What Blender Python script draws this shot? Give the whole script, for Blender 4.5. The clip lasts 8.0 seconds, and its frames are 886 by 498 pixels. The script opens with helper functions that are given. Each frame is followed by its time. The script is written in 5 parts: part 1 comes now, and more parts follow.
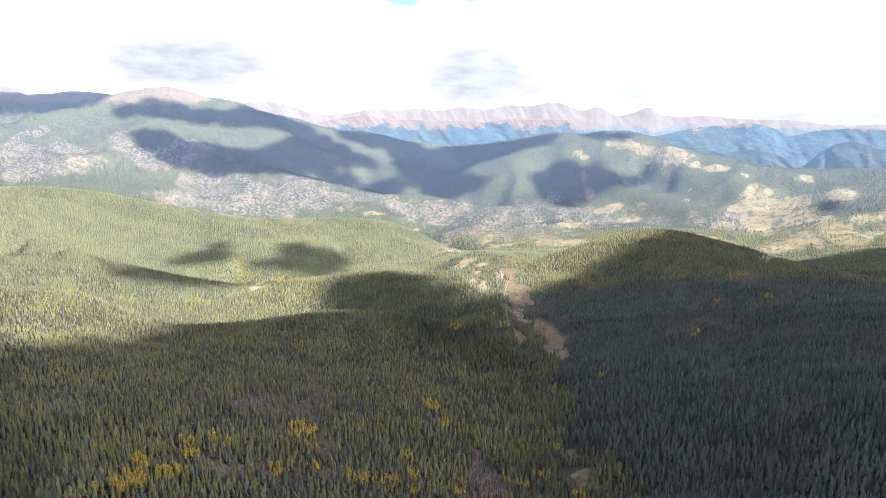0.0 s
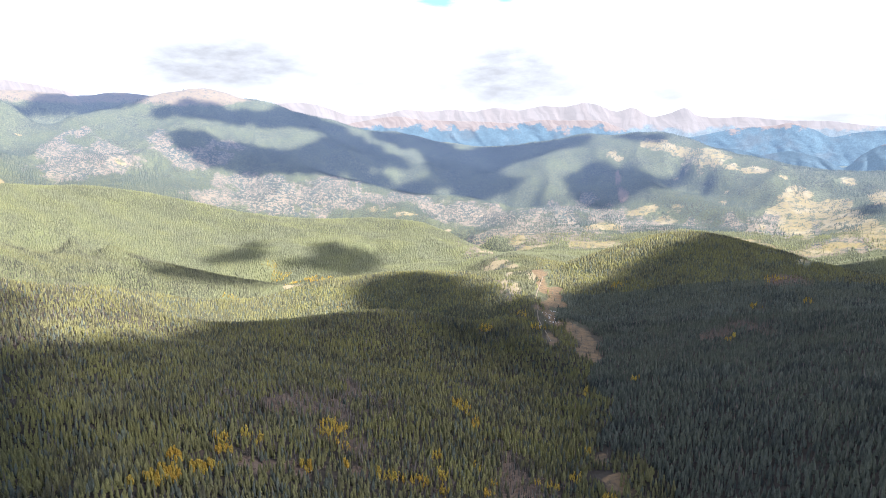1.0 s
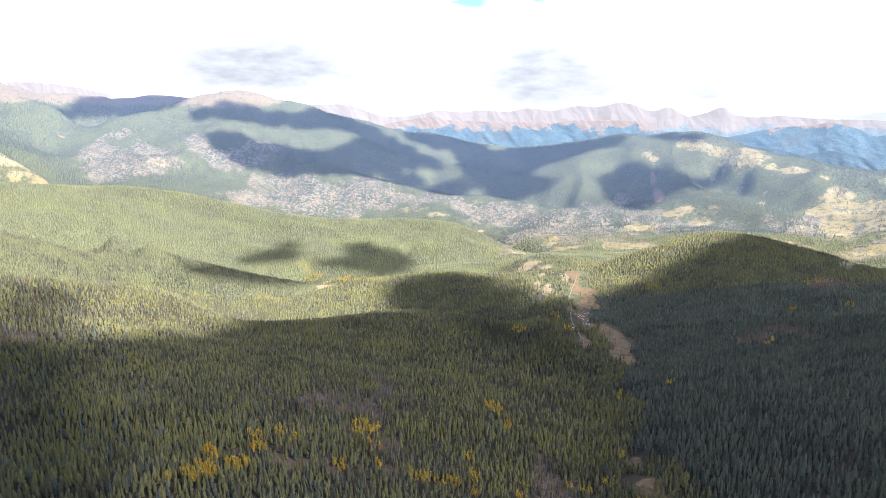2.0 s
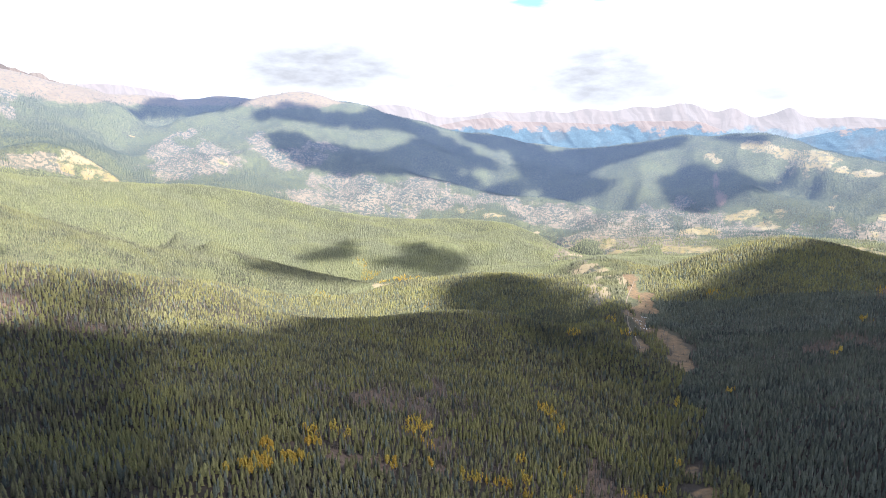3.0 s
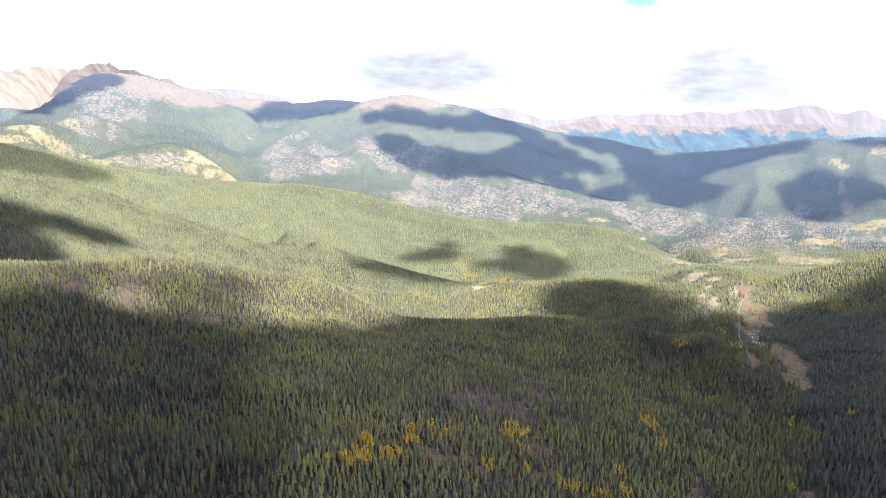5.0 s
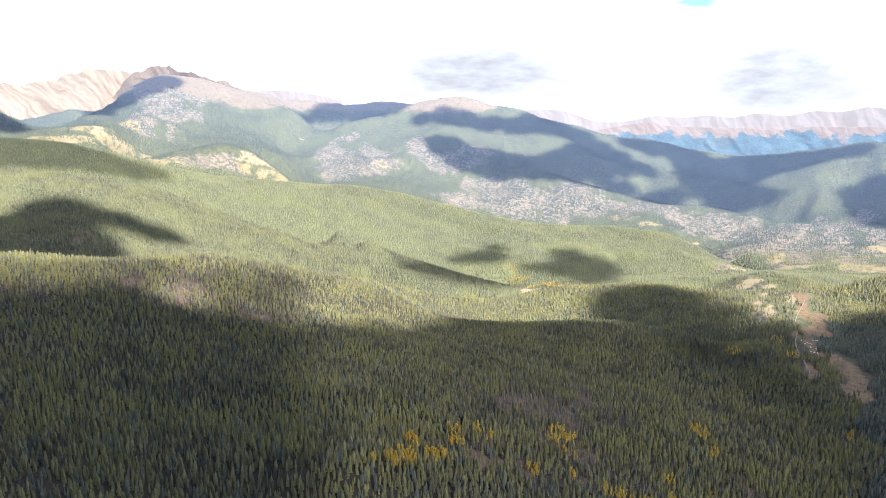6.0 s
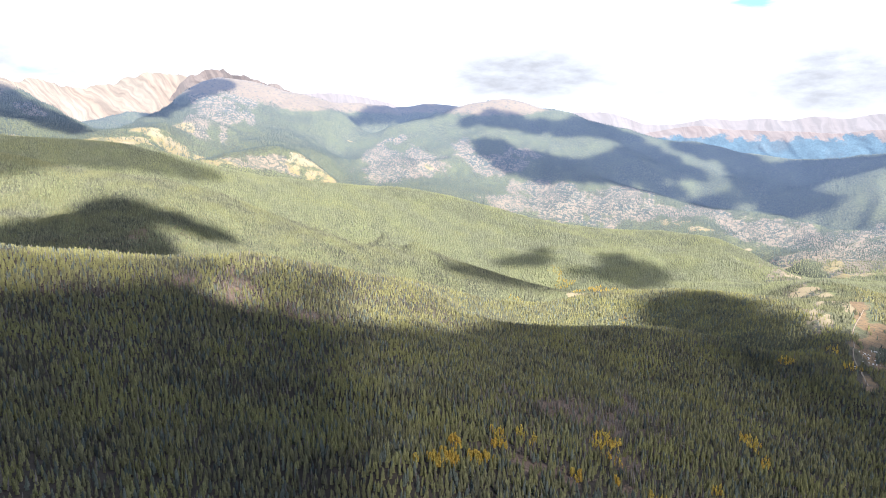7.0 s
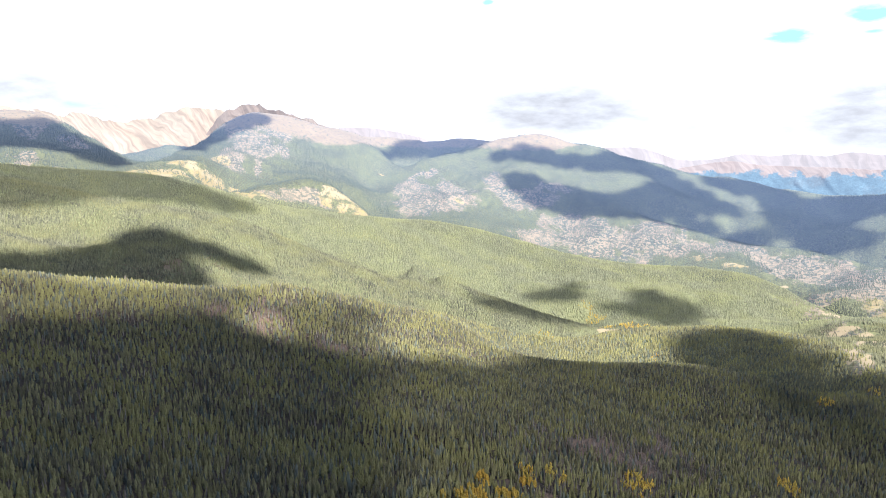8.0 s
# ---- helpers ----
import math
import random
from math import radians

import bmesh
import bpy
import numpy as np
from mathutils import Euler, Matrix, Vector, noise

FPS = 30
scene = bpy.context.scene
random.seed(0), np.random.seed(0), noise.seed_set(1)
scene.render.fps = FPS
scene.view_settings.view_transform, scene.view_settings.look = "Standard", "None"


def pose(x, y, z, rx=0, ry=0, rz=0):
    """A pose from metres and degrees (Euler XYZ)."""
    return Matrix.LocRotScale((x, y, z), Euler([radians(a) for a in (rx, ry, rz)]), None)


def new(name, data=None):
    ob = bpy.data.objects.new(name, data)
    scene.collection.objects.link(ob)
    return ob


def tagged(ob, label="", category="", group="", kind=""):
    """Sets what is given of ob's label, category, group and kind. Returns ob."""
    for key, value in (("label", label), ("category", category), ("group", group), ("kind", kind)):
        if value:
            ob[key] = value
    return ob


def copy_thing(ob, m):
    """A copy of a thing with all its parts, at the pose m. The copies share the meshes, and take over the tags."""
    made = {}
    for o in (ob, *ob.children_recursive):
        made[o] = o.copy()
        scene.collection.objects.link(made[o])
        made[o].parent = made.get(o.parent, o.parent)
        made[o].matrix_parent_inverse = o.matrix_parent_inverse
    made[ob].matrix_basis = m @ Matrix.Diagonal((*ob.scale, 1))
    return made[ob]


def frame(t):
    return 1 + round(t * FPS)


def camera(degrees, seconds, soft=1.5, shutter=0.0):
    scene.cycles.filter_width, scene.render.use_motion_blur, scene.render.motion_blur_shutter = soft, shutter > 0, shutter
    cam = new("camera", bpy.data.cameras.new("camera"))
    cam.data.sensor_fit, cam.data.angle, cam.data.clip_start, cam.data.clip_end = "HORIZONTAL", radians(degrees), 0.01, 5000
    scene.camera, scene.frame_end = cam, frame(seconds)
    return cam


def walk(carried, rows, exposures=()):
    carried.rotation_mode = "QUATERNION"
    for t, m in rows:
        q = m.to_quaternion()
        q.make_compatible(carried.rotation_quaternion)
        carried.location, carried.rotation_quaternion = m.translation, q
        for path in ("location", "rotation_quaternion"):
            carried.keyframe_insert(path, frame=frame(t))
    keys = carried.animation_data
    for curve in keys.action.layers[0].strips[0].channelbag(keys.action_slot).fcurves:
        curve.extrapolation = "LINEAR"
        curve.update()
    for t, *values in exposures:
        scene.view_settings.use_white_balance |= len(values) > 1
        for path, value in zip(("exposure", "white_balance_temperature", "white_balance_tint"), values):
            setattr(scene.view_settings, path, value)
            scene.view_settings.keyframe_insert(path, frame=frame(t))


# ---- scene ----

# ---- camera: a drone that hovers and turns to its left ----
cam = camera(64.07, 8.0, soft=0.5)
HOVER = (0.0, 0.0, 350.0)
PATH = [
    (0.0, -10.97, -0.13, 0.00), (0.5, -10.94, -0.18, 1.35), (1.0, -10.91, -0.13, 2.61), (1.5, -10.91, -0.03, 3.69),
    (1.7, -10.89, 0.03, 4.21), (2.8, -10.80, 0.22, 8.86), (3.0, -10.80, 0.12, 9.79), (3.5, -10.75, 0.08, 11.83),
    (4.0, -10.70, 0.04, 13.74), (4.5, -10.62, 0.06, 15.77), (4.7, -10.60, 0.11, 16.70), (5.8, -10.43, 0.14, 21.42),
    (6.0, -10.41, 0.07, 22.09), (6.5, -10.32, 0.03, 24.35), (7.0, -10.22, -0.04, 25.85), (7.5, -9.09, -0.13, 27.36),
    (8.0, -7.52, -0.28, 28.33),
]
walk(cam, [(t, pose(*HOVER, 90 + pitch, roll, yaw)) for t, pitch, roll, yaw in PATH], [(0.0, 2.48), (8.0, 2.48)])

# ---- world and sun ----
SUN_BEARING, SUN_HEIGHT = 122.0, 42.0     # degrees to the right of y; degrees above the horizon
SUN = Vector((math.sin(radians(SUN_BEARING)) * math.cos(radians(SUN_HEIGHT)),
              math.cos(radians(SUN_BEARING)) * math.cos(radians(SUN_HEIGHT)), math.sin(radians(SUN_HEIGHT))))


def node(tree, kind, inputs=None, **settings):
    n = tree.nodes.new(kind)
    for key, value in settings.items():
        setattr(n, key, value)
    for key, value in (inputs or {}).items():
        if isinstance(value, bpy.types.NodeSocket):
            tree.links.new(value, n.inputs[key])
        else:
            n.inputs[key].default_value = value
    return n


def ramp(tree, fac, stops):
    n = tree.nodes.new("ShaderNodeValToRGB")
    tree.links.new(fac, n.inputs[0])
    while len(n.color_ramp.elements) < len(stops):
        n.color_ramp.elements.new(0.5)
    for e, (at, c) in zip(n.color_ramp.elements, stops):
        e.position, e.color = at, (*c, 1) if len(c) == 3 else c
    return n.outputs[0]


def mix(tree, fac, a, b, blend="MIX"):
    n = tree.nodes.new("ShaderNodeMix")
    n.data_type, n.blend_type = "RGBA", blend
    for socket, value in ((n.inputs[0], fac), (n.inputs[6], a), (n.inputs[7], b)):
        if isinstance(value, bpy.types.NodeSocket):
            tree.links.new(value, socket)
        elif isinstance(value, tuple):
            socket.default_value = (*value, 1) if len(value) == 3 else value
        else:
            socket.default_value = value
    return n.outputs[2]


def grey(v):
    return (v, v, v)


world = bpy.data.worlds.new("sky")
scene.world = world
world.use_nodes = True
wt = world.node_tree
wt.nodes.clear()
sky = node(wt, "ShaderNodeTexSky", sky_type="NISHITA", sun_disc=False, sun_elevation=radians(SUN_HEIGHT),
           sun_rotation=radians(SUN_BEARING), altitude=3000.0)
where = node(wt, "ShaderNodeTexCoord").outputs["Generated"]
flat = node(wt, "ShaderNodeMapping", {"Vector": where, "Scale": (1.0, 1.0, 3.2)}).outputs[0]
veil = node(wt, "ShaderNodeTexNoise", {"Vector": flat, "Scale": 3.1, "Detail": 6.0, "Roughness": 0.55}).outputs[0]
puff = node(wt, "ShaderNodeTexNoise", {"Vector": flat, "Scale": 5.3, "Detail": 7.0, "Roughness": 0.6, "Distortion": 0.3}).outputs[0]
bright = ramp(wt, puff, [(0.0, (1.05, 1.13, 1.27)), (0.5, (0.94, 1.01, 1.14)), (0.68, (0.82, 0.86, 0.97)), (0.8, (0.77, 0.8, 0.91))])
# thin white overcast, brighter towards the top of the sky
high = node(wt, "ShaderNodeSeparateXYZ", {0: where}).outputs[2]
level = node(wt, "ShaderNodeMapRange", {0: high, 1: 0.1, 2: 0.5, 3: 3.1, 4: 6.2}).outputs[0]
bright = node(wt, "ShaderNodeVectorMath", {0: bright, "Scale": level}, operation="SCALE").outputs[0]
# grey cloud banks low in the sky: bearing and height in degrees, half width and half height, depth of the grey
BANKS = [(19.4, 3.5, 6.3, 1.7, 0.62), (15.8, 2.9, 4.0, 0.8, 0.5), (-2.5, 2.8, 4.3, 1.4, 0.58), (9.9, 2.4, 3.4, 0.6, 0.4), (-6.0, 1.8, 2.9, 0.7, 0.42),
         (-14.7, 1.4, 2.1, 0.5, 0.45), (-21.9, 0.6, 3.4, 0.6, 0.3), (-28.6, -0.3, 6.9, 0.4, 0.45), (3.8, 2.2, 2.3, 0.7, 0.35), (30.3, 6.2, 2.3, 0.8, 0.3),
         (59.1, 4.3, 3.1, 1.1, 0.55), (-2.5, 2.8, 3.4, 2.3, 0.6), (31.3, 6.2, 3.4, 0.6, 0.22), (54.5, 3.3, 3.4, 0.6, 0.3)]
GAPS = [(3.6, 8.4, 1.3, 0.3, 1.0), (-2.2, 8.4, 0.8, 0.2, 0.9), (2.9, 8.5, 2.0, 0.7, 1.0), (-1.9, 9.6, 1.9, 0.7, 1.0), (24.9, 11.7, 0.6, 0.3, 0.9), (54.8, 3.5, 3.4, 0.5, 0.5)]
lumps = node(wt, "ShaderNodeTexNoise", {"Vector": flat, "Scale": 26.0, "Detail": 6.0, "Roughness": 0.6}).outputs[0]
rag = node(wt, "ShaderNodeMapRange", {0: lumps, 1: 0.32, 2: 0.66, 3: 0.70, 4: 1.2}).outputs[0]


def spots_in_sky(spots, core=0.0):
    shade = None
    for bearing, rise, half_w, half_h, depth in spots:
        way = Vector((-math.sin(radians(bearing)), math.cos(radians(bearing)), math.tan(radians(rise)))).normalized()
        tall = half_w / half_h
        spot = node(wt, "ShaderNodeMapping", {"Vector": where, "Scale": (1.0, 1.0, tall)}).outputs[0]
        gap = node(wt, "ShaderNodeVectorMath", {0: spot, 1: (way.x, way.y, way.z * tall)}, operation="DISTANCE").outputs["Value"]
        body = node(wt, "ShaderNodeMapRange", {0: gap, 1: radians(half_w) * core, 2: radians(half_w) * 1.75, 3: depth, 4: 0.0}, interpolation_type="SMOOTHSTEP").outputs[0]
        shade = body if shade is None else node(wt, "ShaderNodeMath", {0: shade, 1: body}, operation="MAXIMUM").outputs[0]
    return node(wt, "ShaderNodeMath", {0: shade, 1: rag}, operation="MULTIPLY", use_clamp=True).outputs[0]


shade = spots_in_sky(BANKS, 0.55)
bright = mix(wt, shade, bright, (1.02, 1.05, 1.20))
veil = node(wt, "ShaderNodeMath", {0: high, 1: -0.34, 2: veil}, operation="MULTIPLY_ADD").outputs[0]
cover = ramp(wt, veil, [(0.27, grey(0.0)), (0.36, grey(1.0))])
blue_gap = ramp(wt, spots_in_sky(GAPS), [(0.25, grey(0.0)), (0.8, grey(1.0))])
heaven = mix(wt, cover, sky.outputs[0], bright)
heaven = mix(wt, blue_gap, heaven, (1.2, 2.2, 2.45))
back = node(wt, "ShaderNodeBackground", {"Color": heaven, "Strength": 0.085})
node(wt, "ShaderNodeOutputWorld", {"Surface": back.outputs[0]})

sun_data = bpy.data.lights.new("sun", "SUN")
sun_data.energy, sun_data.angle, sun_data.color = 5.0, radians(1.0), (1.0, 0.95, 0.86)
sun = new("sun", sun_data)
sun.matrix_world = SUN.to_track_quat("Z", "Y").to_matrix().to_4x4()

# ---- materials ----
def material(name, rough=0.9):
    m = bpy.data.materials.new(name)
    m.use_nodes = True
    t = m.node_tree
    b = t.nodes["Principled BSDF"]
    b.inputs["Roughness"].default_value = rough
    b.inputs["Specular IOR Level"].default_value = 0.15
    return m, t, b


def at_metres(t, scale=1.0):
    return node(t, "ShaderNodeMapping", {"Vector": node(t, "ShaderNodeNewGeometry").outputs["Position"], "Scale": (scale,) * 3}).outputs[0]


def noise_of(t, metres, detail=4.0, rough=0.55):
    return node(t, "ShaderNodeTexNoise", {"Vector": at_metres(t, 1.0 / metres), "Scale": 1.0, "Detail": detail, "Roughness": rough}).outputs[0]


def attribute(t, name):
    return node(t, "ShaderNodeAttribute", attribute_name=name).outputs["Fac"]


def bump(t, b, height, metres, strength=0.6):
    n = node(t, "ShaderNodeBump", {"Height": height, "Distance": metres, "Strength": strength})
    t.links.new(n.outputs[0], b.inputs["Normal"])


def foliage(name, dark, light, warm, metres=60.0, haze_glow=None, thin=0.36):
    """Needles or leaves: a tone for each tree, drifting over the slope, with a fine mottling."""
    m, t, b = material(name, 0.85)
    tone = attribute(t, "tone")
    c = mix(t, tone, dark, light)
    drift = ramp(t, noise_of(t, metres, 3.0), [(0.42, grey(0.0)), (0.62, grey(1.0))])
    c = mix(t, node(t, "ShaderNodeMath", {0: drift, 1: 0.55}, operation="MULTIPLY").outputs[0], c, warm)
    fine = ramp(t, noise_of(t, 0.7, 2.0), [(0.3, grey(0.72)), (0.7, grey(1.25))])
    c = mix(t, 1.0, c, fine, "MULTIPLY")
    t.links.new(c, b.inputs["Base Color"])
    # Haze painted on the needles as emission, stronger with distance
    if haze_glow:
        b.inputs["Emission Color"].default_value = (*haze_glow, 1)
        t.links.new(attribute(t, "haze_share"), b.inputs["Emission Strength"])
    through_leaf = node(t, "ShaderNodeBsdfTranslucent", {"Color": mix(t, 1.0, c, (1.0, 1.05, 0.7), "MULTIPLY")})
    both = node(t, "ShaderNodeMixShader", {0: thin, 1: b.outputs[0], 2: through_leaf.outputs[0]})
    t.links.new(both.outputs[0], t.nodes["Material Output"].inputs["Surface"])
    return m


# Bluish glow that stands in for haze on the far slopes
HAZE_GLOW = (0.027, 0.040, 0.074)
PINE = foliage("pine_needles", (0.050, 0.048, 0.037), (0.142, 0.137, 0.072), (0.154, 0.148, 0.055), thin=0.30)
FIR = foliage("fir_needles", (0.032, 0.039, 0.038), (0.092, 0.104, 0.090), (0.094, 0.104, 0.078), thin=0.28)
# Ridge, far and mountain pines: base colours greyed or blued to imitate haze
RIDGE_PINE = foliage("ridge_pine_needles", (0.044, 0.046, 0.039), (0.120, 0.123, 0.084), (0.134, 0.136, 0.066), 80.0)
HAZED_PINE = foliage("hazed_pine_needles", (0.072, 0.078, 0.058), (0.122, 0.130, 0.091), (0.138, 0.145, 0.074), 110.0)
MOUNTAIN_PINE = foliage("mountain_pine_needles", (0.044, 0.056, 0.056), (0.056, 0.070, 0.069), (0.058, 0.072, 0.061), 260.0, HAZE_GLOW)
ASPEN = foliage("aspen_leaves", (0.30, 0.175, 0.030), (0.46, 0.33, 0.070), (0.22, 0.20, 0.055), 14.0)
BRUSH = foliage("autumn_brush", (0.075, 0.056, 0.048), (0.15, 0.105, 0.080), (0.115, 0.092, 0.085), 20.0)
SNAG = foliage("dead_twigs", (0.080, 0.071, 0.069), (0.155, 0.138, 0.134), (0.115, 0.097, 0.088), 30.0)


def bark_material():
    m, t, b = material("bark", 0.95)
    c = ramp(t, noise_of(t, 0.15, 5.0), [(0.3, (0.07, 0.055, 0.045)), (0.7, (0.17, 0.14, 0.12))])
    t.links.new(c, b.inputs["Base Color"])
    return m


def pale_bark_material():
    m, t, b = material("aspen_bark", 0.8)
    c = ramp(t, noise_of(t, 0.3, 4.0), [(0.35, (0.10, 0.09, 0.08)), (0.5, (0.52, 0.50, 0.44))])
    t.links.new(c, b.inputs["Base Color"])
    return m


BARK, PALE_BARK = bark_material(), pale_bark_material()


def stone_material():
    m, t, b = material("pale_stone", 0.85)
    c = ramp(t, noise_of(t, 0.6, 6.0, 0.65), [(0.3, (0.26, 0.255, 0.25)), (0.7, (0.46, 0.45, 0.44))])
    t.links.new(c, b.inputs["Base Color"])
    bump(t, b, noise_of(t, 0.3, 4.0), 0.1)
    return m


def track_material():
    m, t, b = material("track_dirt", 0.95)
    c = ramp(t, noise_of(t, 1.5, 5.0), [(0.3, (0.10, 0.080, 0.062)), (0.7, (0.16, 0.132, 0.106))])
    t.links.new(c, b.inputs["Base Color"])
    bump(t, b, noise_of(t, 0.5, 4.0), 0.05)
    return m


STONE, TRACK = stone_material(), track_material()


def ground_material(name, under=1.0, haze_glow=None):
    """Forest floor, meadow grass, bare earth, pale scree slopes, straw-coloured grass and tundra, by what grows there."""
    m, t, b = material(name, 0.95)
    big, mid, fine = noise_of(t, 90.0, 5.0), noise_of(t, 14.0, 5.0, 0.65), noise_of(t, 2.2, 4.0, 0.7)
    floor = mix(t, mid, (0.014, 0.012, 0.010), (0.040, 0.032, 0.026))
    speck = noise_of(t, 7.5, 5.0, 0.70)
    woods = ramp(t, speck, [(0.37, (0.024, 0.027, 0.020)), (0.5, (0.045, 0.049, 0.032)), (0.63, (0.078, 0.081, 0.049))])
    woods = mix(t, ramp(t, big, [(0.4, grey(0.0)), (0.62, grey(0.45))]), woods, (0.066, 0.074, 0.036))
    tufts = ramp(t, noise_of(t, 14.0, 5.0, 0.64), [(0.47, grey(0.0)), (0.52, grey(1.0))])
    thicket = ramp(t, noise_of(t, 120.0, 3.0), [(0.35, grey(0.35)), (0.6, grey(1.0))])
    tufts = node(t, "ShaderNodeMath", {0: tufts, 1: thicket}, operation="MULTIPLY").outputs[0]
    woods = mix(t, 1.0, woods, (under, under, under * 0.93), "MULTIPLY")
    # Floor is painted lighter with distance, lifting the dark gaps between far trees
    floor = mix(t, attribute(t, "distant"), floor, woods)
    grass = mix(t, ramp(t, noise_of(t, 9.0, 6.0, 0.7), [(0.36, grey(0.0)), (0.62, grey(1.0))]), (0.125, 0.080, 0.044), (0.046, 0.036, 0.026))
    grass = mix(t, ramp(t, fine, [(0.5, grey(0.0)), (0.75, grey(0.6))]), grass, (0.14, 0.108, 0.072))
    earth = mix(t, fine, (0.062, 0.042, 0.032), (0.125, 0.090, 0.070))
    scree = mix(t, fine, (0.070, 0.056, 0.043), (0.124, 0.102, 0.077))
    scree = mix(t, ramp(t, big, [(0.45, grey(0.0)), (0.6, grey(0.5))]), scree, (0.11, 0.088, 0.066))
    scree = mix(t, tufts, scree, (0.030, 0.038, 0.034))
    straw = mix(t, ramp(t, mid, [(0.35, grey(0.0)), (0.65, grey(1.0))]), (0.124, 0.097, 0.040), (0.096, 0.080, 0.050))
    straw = mix(t, ramp(t, fine, [(0.45, grey(0.0)), (0.7, grey(0.5))]), straw, (0.085, 0.075, 0.045))
    straw = mix(t, ramp(t, big, [(0.5, grey(0.0)), (0.65, grey(0.7))]), straw, (0.14, 0.120, 0.085))
    straw = mix(t, ramp(t, noise_of(t, 24.0, 5.0, 0.7), [(0.52, grey(0.0)), (0.6, grey(0.85))]), straw, (0.042, 0.046, 0.032))
    hay = mix(t, fine, (0.165, 0.136, 0.090), (0.100, 0.082, 0.056))
    alpine = mix(t, big, (0.066, 0.051, 0.034), (0.106, 0.084, 0.058))
    alpine = mix(t, ramp(t, mid, [(0.5, grey(0.0)), (0.62, grey(0.5))]), alpine, (0.048, 0.042, 0.042))
    krummholz = ramp(t, noise_of(t, 19.0, 5.0, 0.66), [(0.585, grey(0.0)), (0.63, grey(0.8))])
    alpine = mix(t, krummholz, alpine, (0.034, 0.040, 0.034))
    # ragged edges between the covers
    patchy = noise_of(t, 46.0, 9.0, 0.74)
    c = floor
    for name, cover, rough, edge in (("scree", scree, 2.1, 0.10), ("straw", straw, 2.5, 0.10), ("tundra", alpine, 1.6, 0.2),
                                     ("earth", earth, 1.2, 0.2), ("meadow", grass, 1.4, 0.1), ("hay", hay, 1.8, 0.1)):
        wob = node(t, "ShaderNodeMath", {0: patchy, 1: rough, 2: -0.5 * rough}, operation="MULTIPLY_ADD").outputs[0]
        lie = node(t, "ShaderNodeMath", {0: attribute(t, name), 1: wob}, operation="ADD").outputs[0]
        c = mix(t, node(t, "ShaderNodeMapRange", {0: lie, 1: -edge, 2: edge}).outputs[0], c, cover)
    t.links.new(c, b.inputs["Base Color"])
    # The mountains glow faintly in place of haze, more the farther they lie
    if haze_glow:
        b.inputs["Emission Color"].default_value = (*haze_glow, 1)
        t.links.new(attribute(t, "haze_share"), b.inputs["Emission Strength"])
    bump(t, b, mid, 2.5, 0.7)
    return m


GROUND, DISTANCE = ground_material("ground", 1.18), ground_material("distance", 0.84, HAZE_GLOW)


def streaks(t, metres):
    """Noise drawn out down the slope, as gullies and scree runs are."""
    z = node(t, "ShaderNodeSeparateXYZ", {0: node(t, "ShaderNodeNewGeometry").outputs["Position"]}).outputs[2]
    run = node(t, "ShaderNodeCombineXYZ", {0: attribute(t, "run"), 1: node(t, "ShaderNodeMath", {0: z, 1: 0.14}, operation="MULTIPLY").outputs[0]}).outputs[0]
    return node(t, "ShaderNodeTexNoise", {"Vector": run, "Scale": 1.0 / metres, "Detail": 6.0, "Roughness": 0.62}).outputs[0]


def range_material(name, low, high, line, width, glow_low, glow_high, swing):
    """A range far off: woods below, bare tops above the tree line, and haze painted over both as a glow."""
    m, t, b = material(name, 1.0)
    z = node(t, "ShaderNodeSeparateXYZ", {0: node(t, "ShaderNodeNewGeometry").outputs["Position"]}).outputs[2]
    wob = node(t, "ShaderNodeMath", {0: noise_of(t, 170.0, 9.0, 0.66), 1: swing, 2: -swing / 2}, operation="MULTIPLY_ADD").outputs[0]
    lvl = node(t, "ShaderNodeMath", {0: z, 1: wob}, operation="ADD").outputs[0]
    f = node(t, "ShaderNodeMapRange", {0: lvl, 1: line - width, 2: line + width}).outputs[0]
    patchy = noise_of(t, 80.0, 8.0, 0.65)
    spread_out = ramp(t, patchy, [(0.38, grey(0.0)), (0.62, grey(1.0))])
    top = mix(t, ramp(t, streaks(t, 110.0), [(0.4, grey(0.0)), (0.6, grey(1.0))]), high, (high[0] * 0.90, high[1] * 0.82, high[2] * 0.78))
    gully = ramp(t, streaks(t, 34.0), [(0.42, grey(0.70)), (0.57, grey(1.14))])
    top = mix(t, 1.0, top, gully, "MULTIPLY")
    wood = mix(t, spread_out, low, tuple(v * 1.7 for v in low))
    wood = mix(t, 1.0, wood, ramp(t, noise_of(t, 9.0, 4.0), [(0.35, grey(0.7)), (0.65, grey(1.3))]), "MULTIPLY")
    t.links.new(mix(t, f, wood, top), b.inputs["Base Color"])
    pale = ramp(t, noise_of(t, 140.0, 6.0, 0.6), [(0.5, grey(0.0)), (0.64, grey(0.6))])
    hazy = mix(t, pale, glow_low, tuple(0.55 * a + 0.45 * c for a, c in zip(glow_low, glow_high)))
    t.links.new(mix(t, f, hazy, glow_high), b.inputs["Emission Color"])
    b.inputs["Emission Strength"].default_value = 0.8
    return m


# The two glow colours are the haze laid over woods and over tops
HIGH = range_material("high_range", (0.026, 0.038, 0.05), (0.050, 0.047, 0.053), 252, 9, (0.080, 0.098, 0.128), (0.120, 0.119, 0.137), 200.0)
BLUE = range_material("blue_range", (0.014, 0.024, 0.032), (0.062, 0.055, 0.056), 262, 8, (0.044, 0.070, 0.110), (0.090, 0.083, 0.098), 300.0)
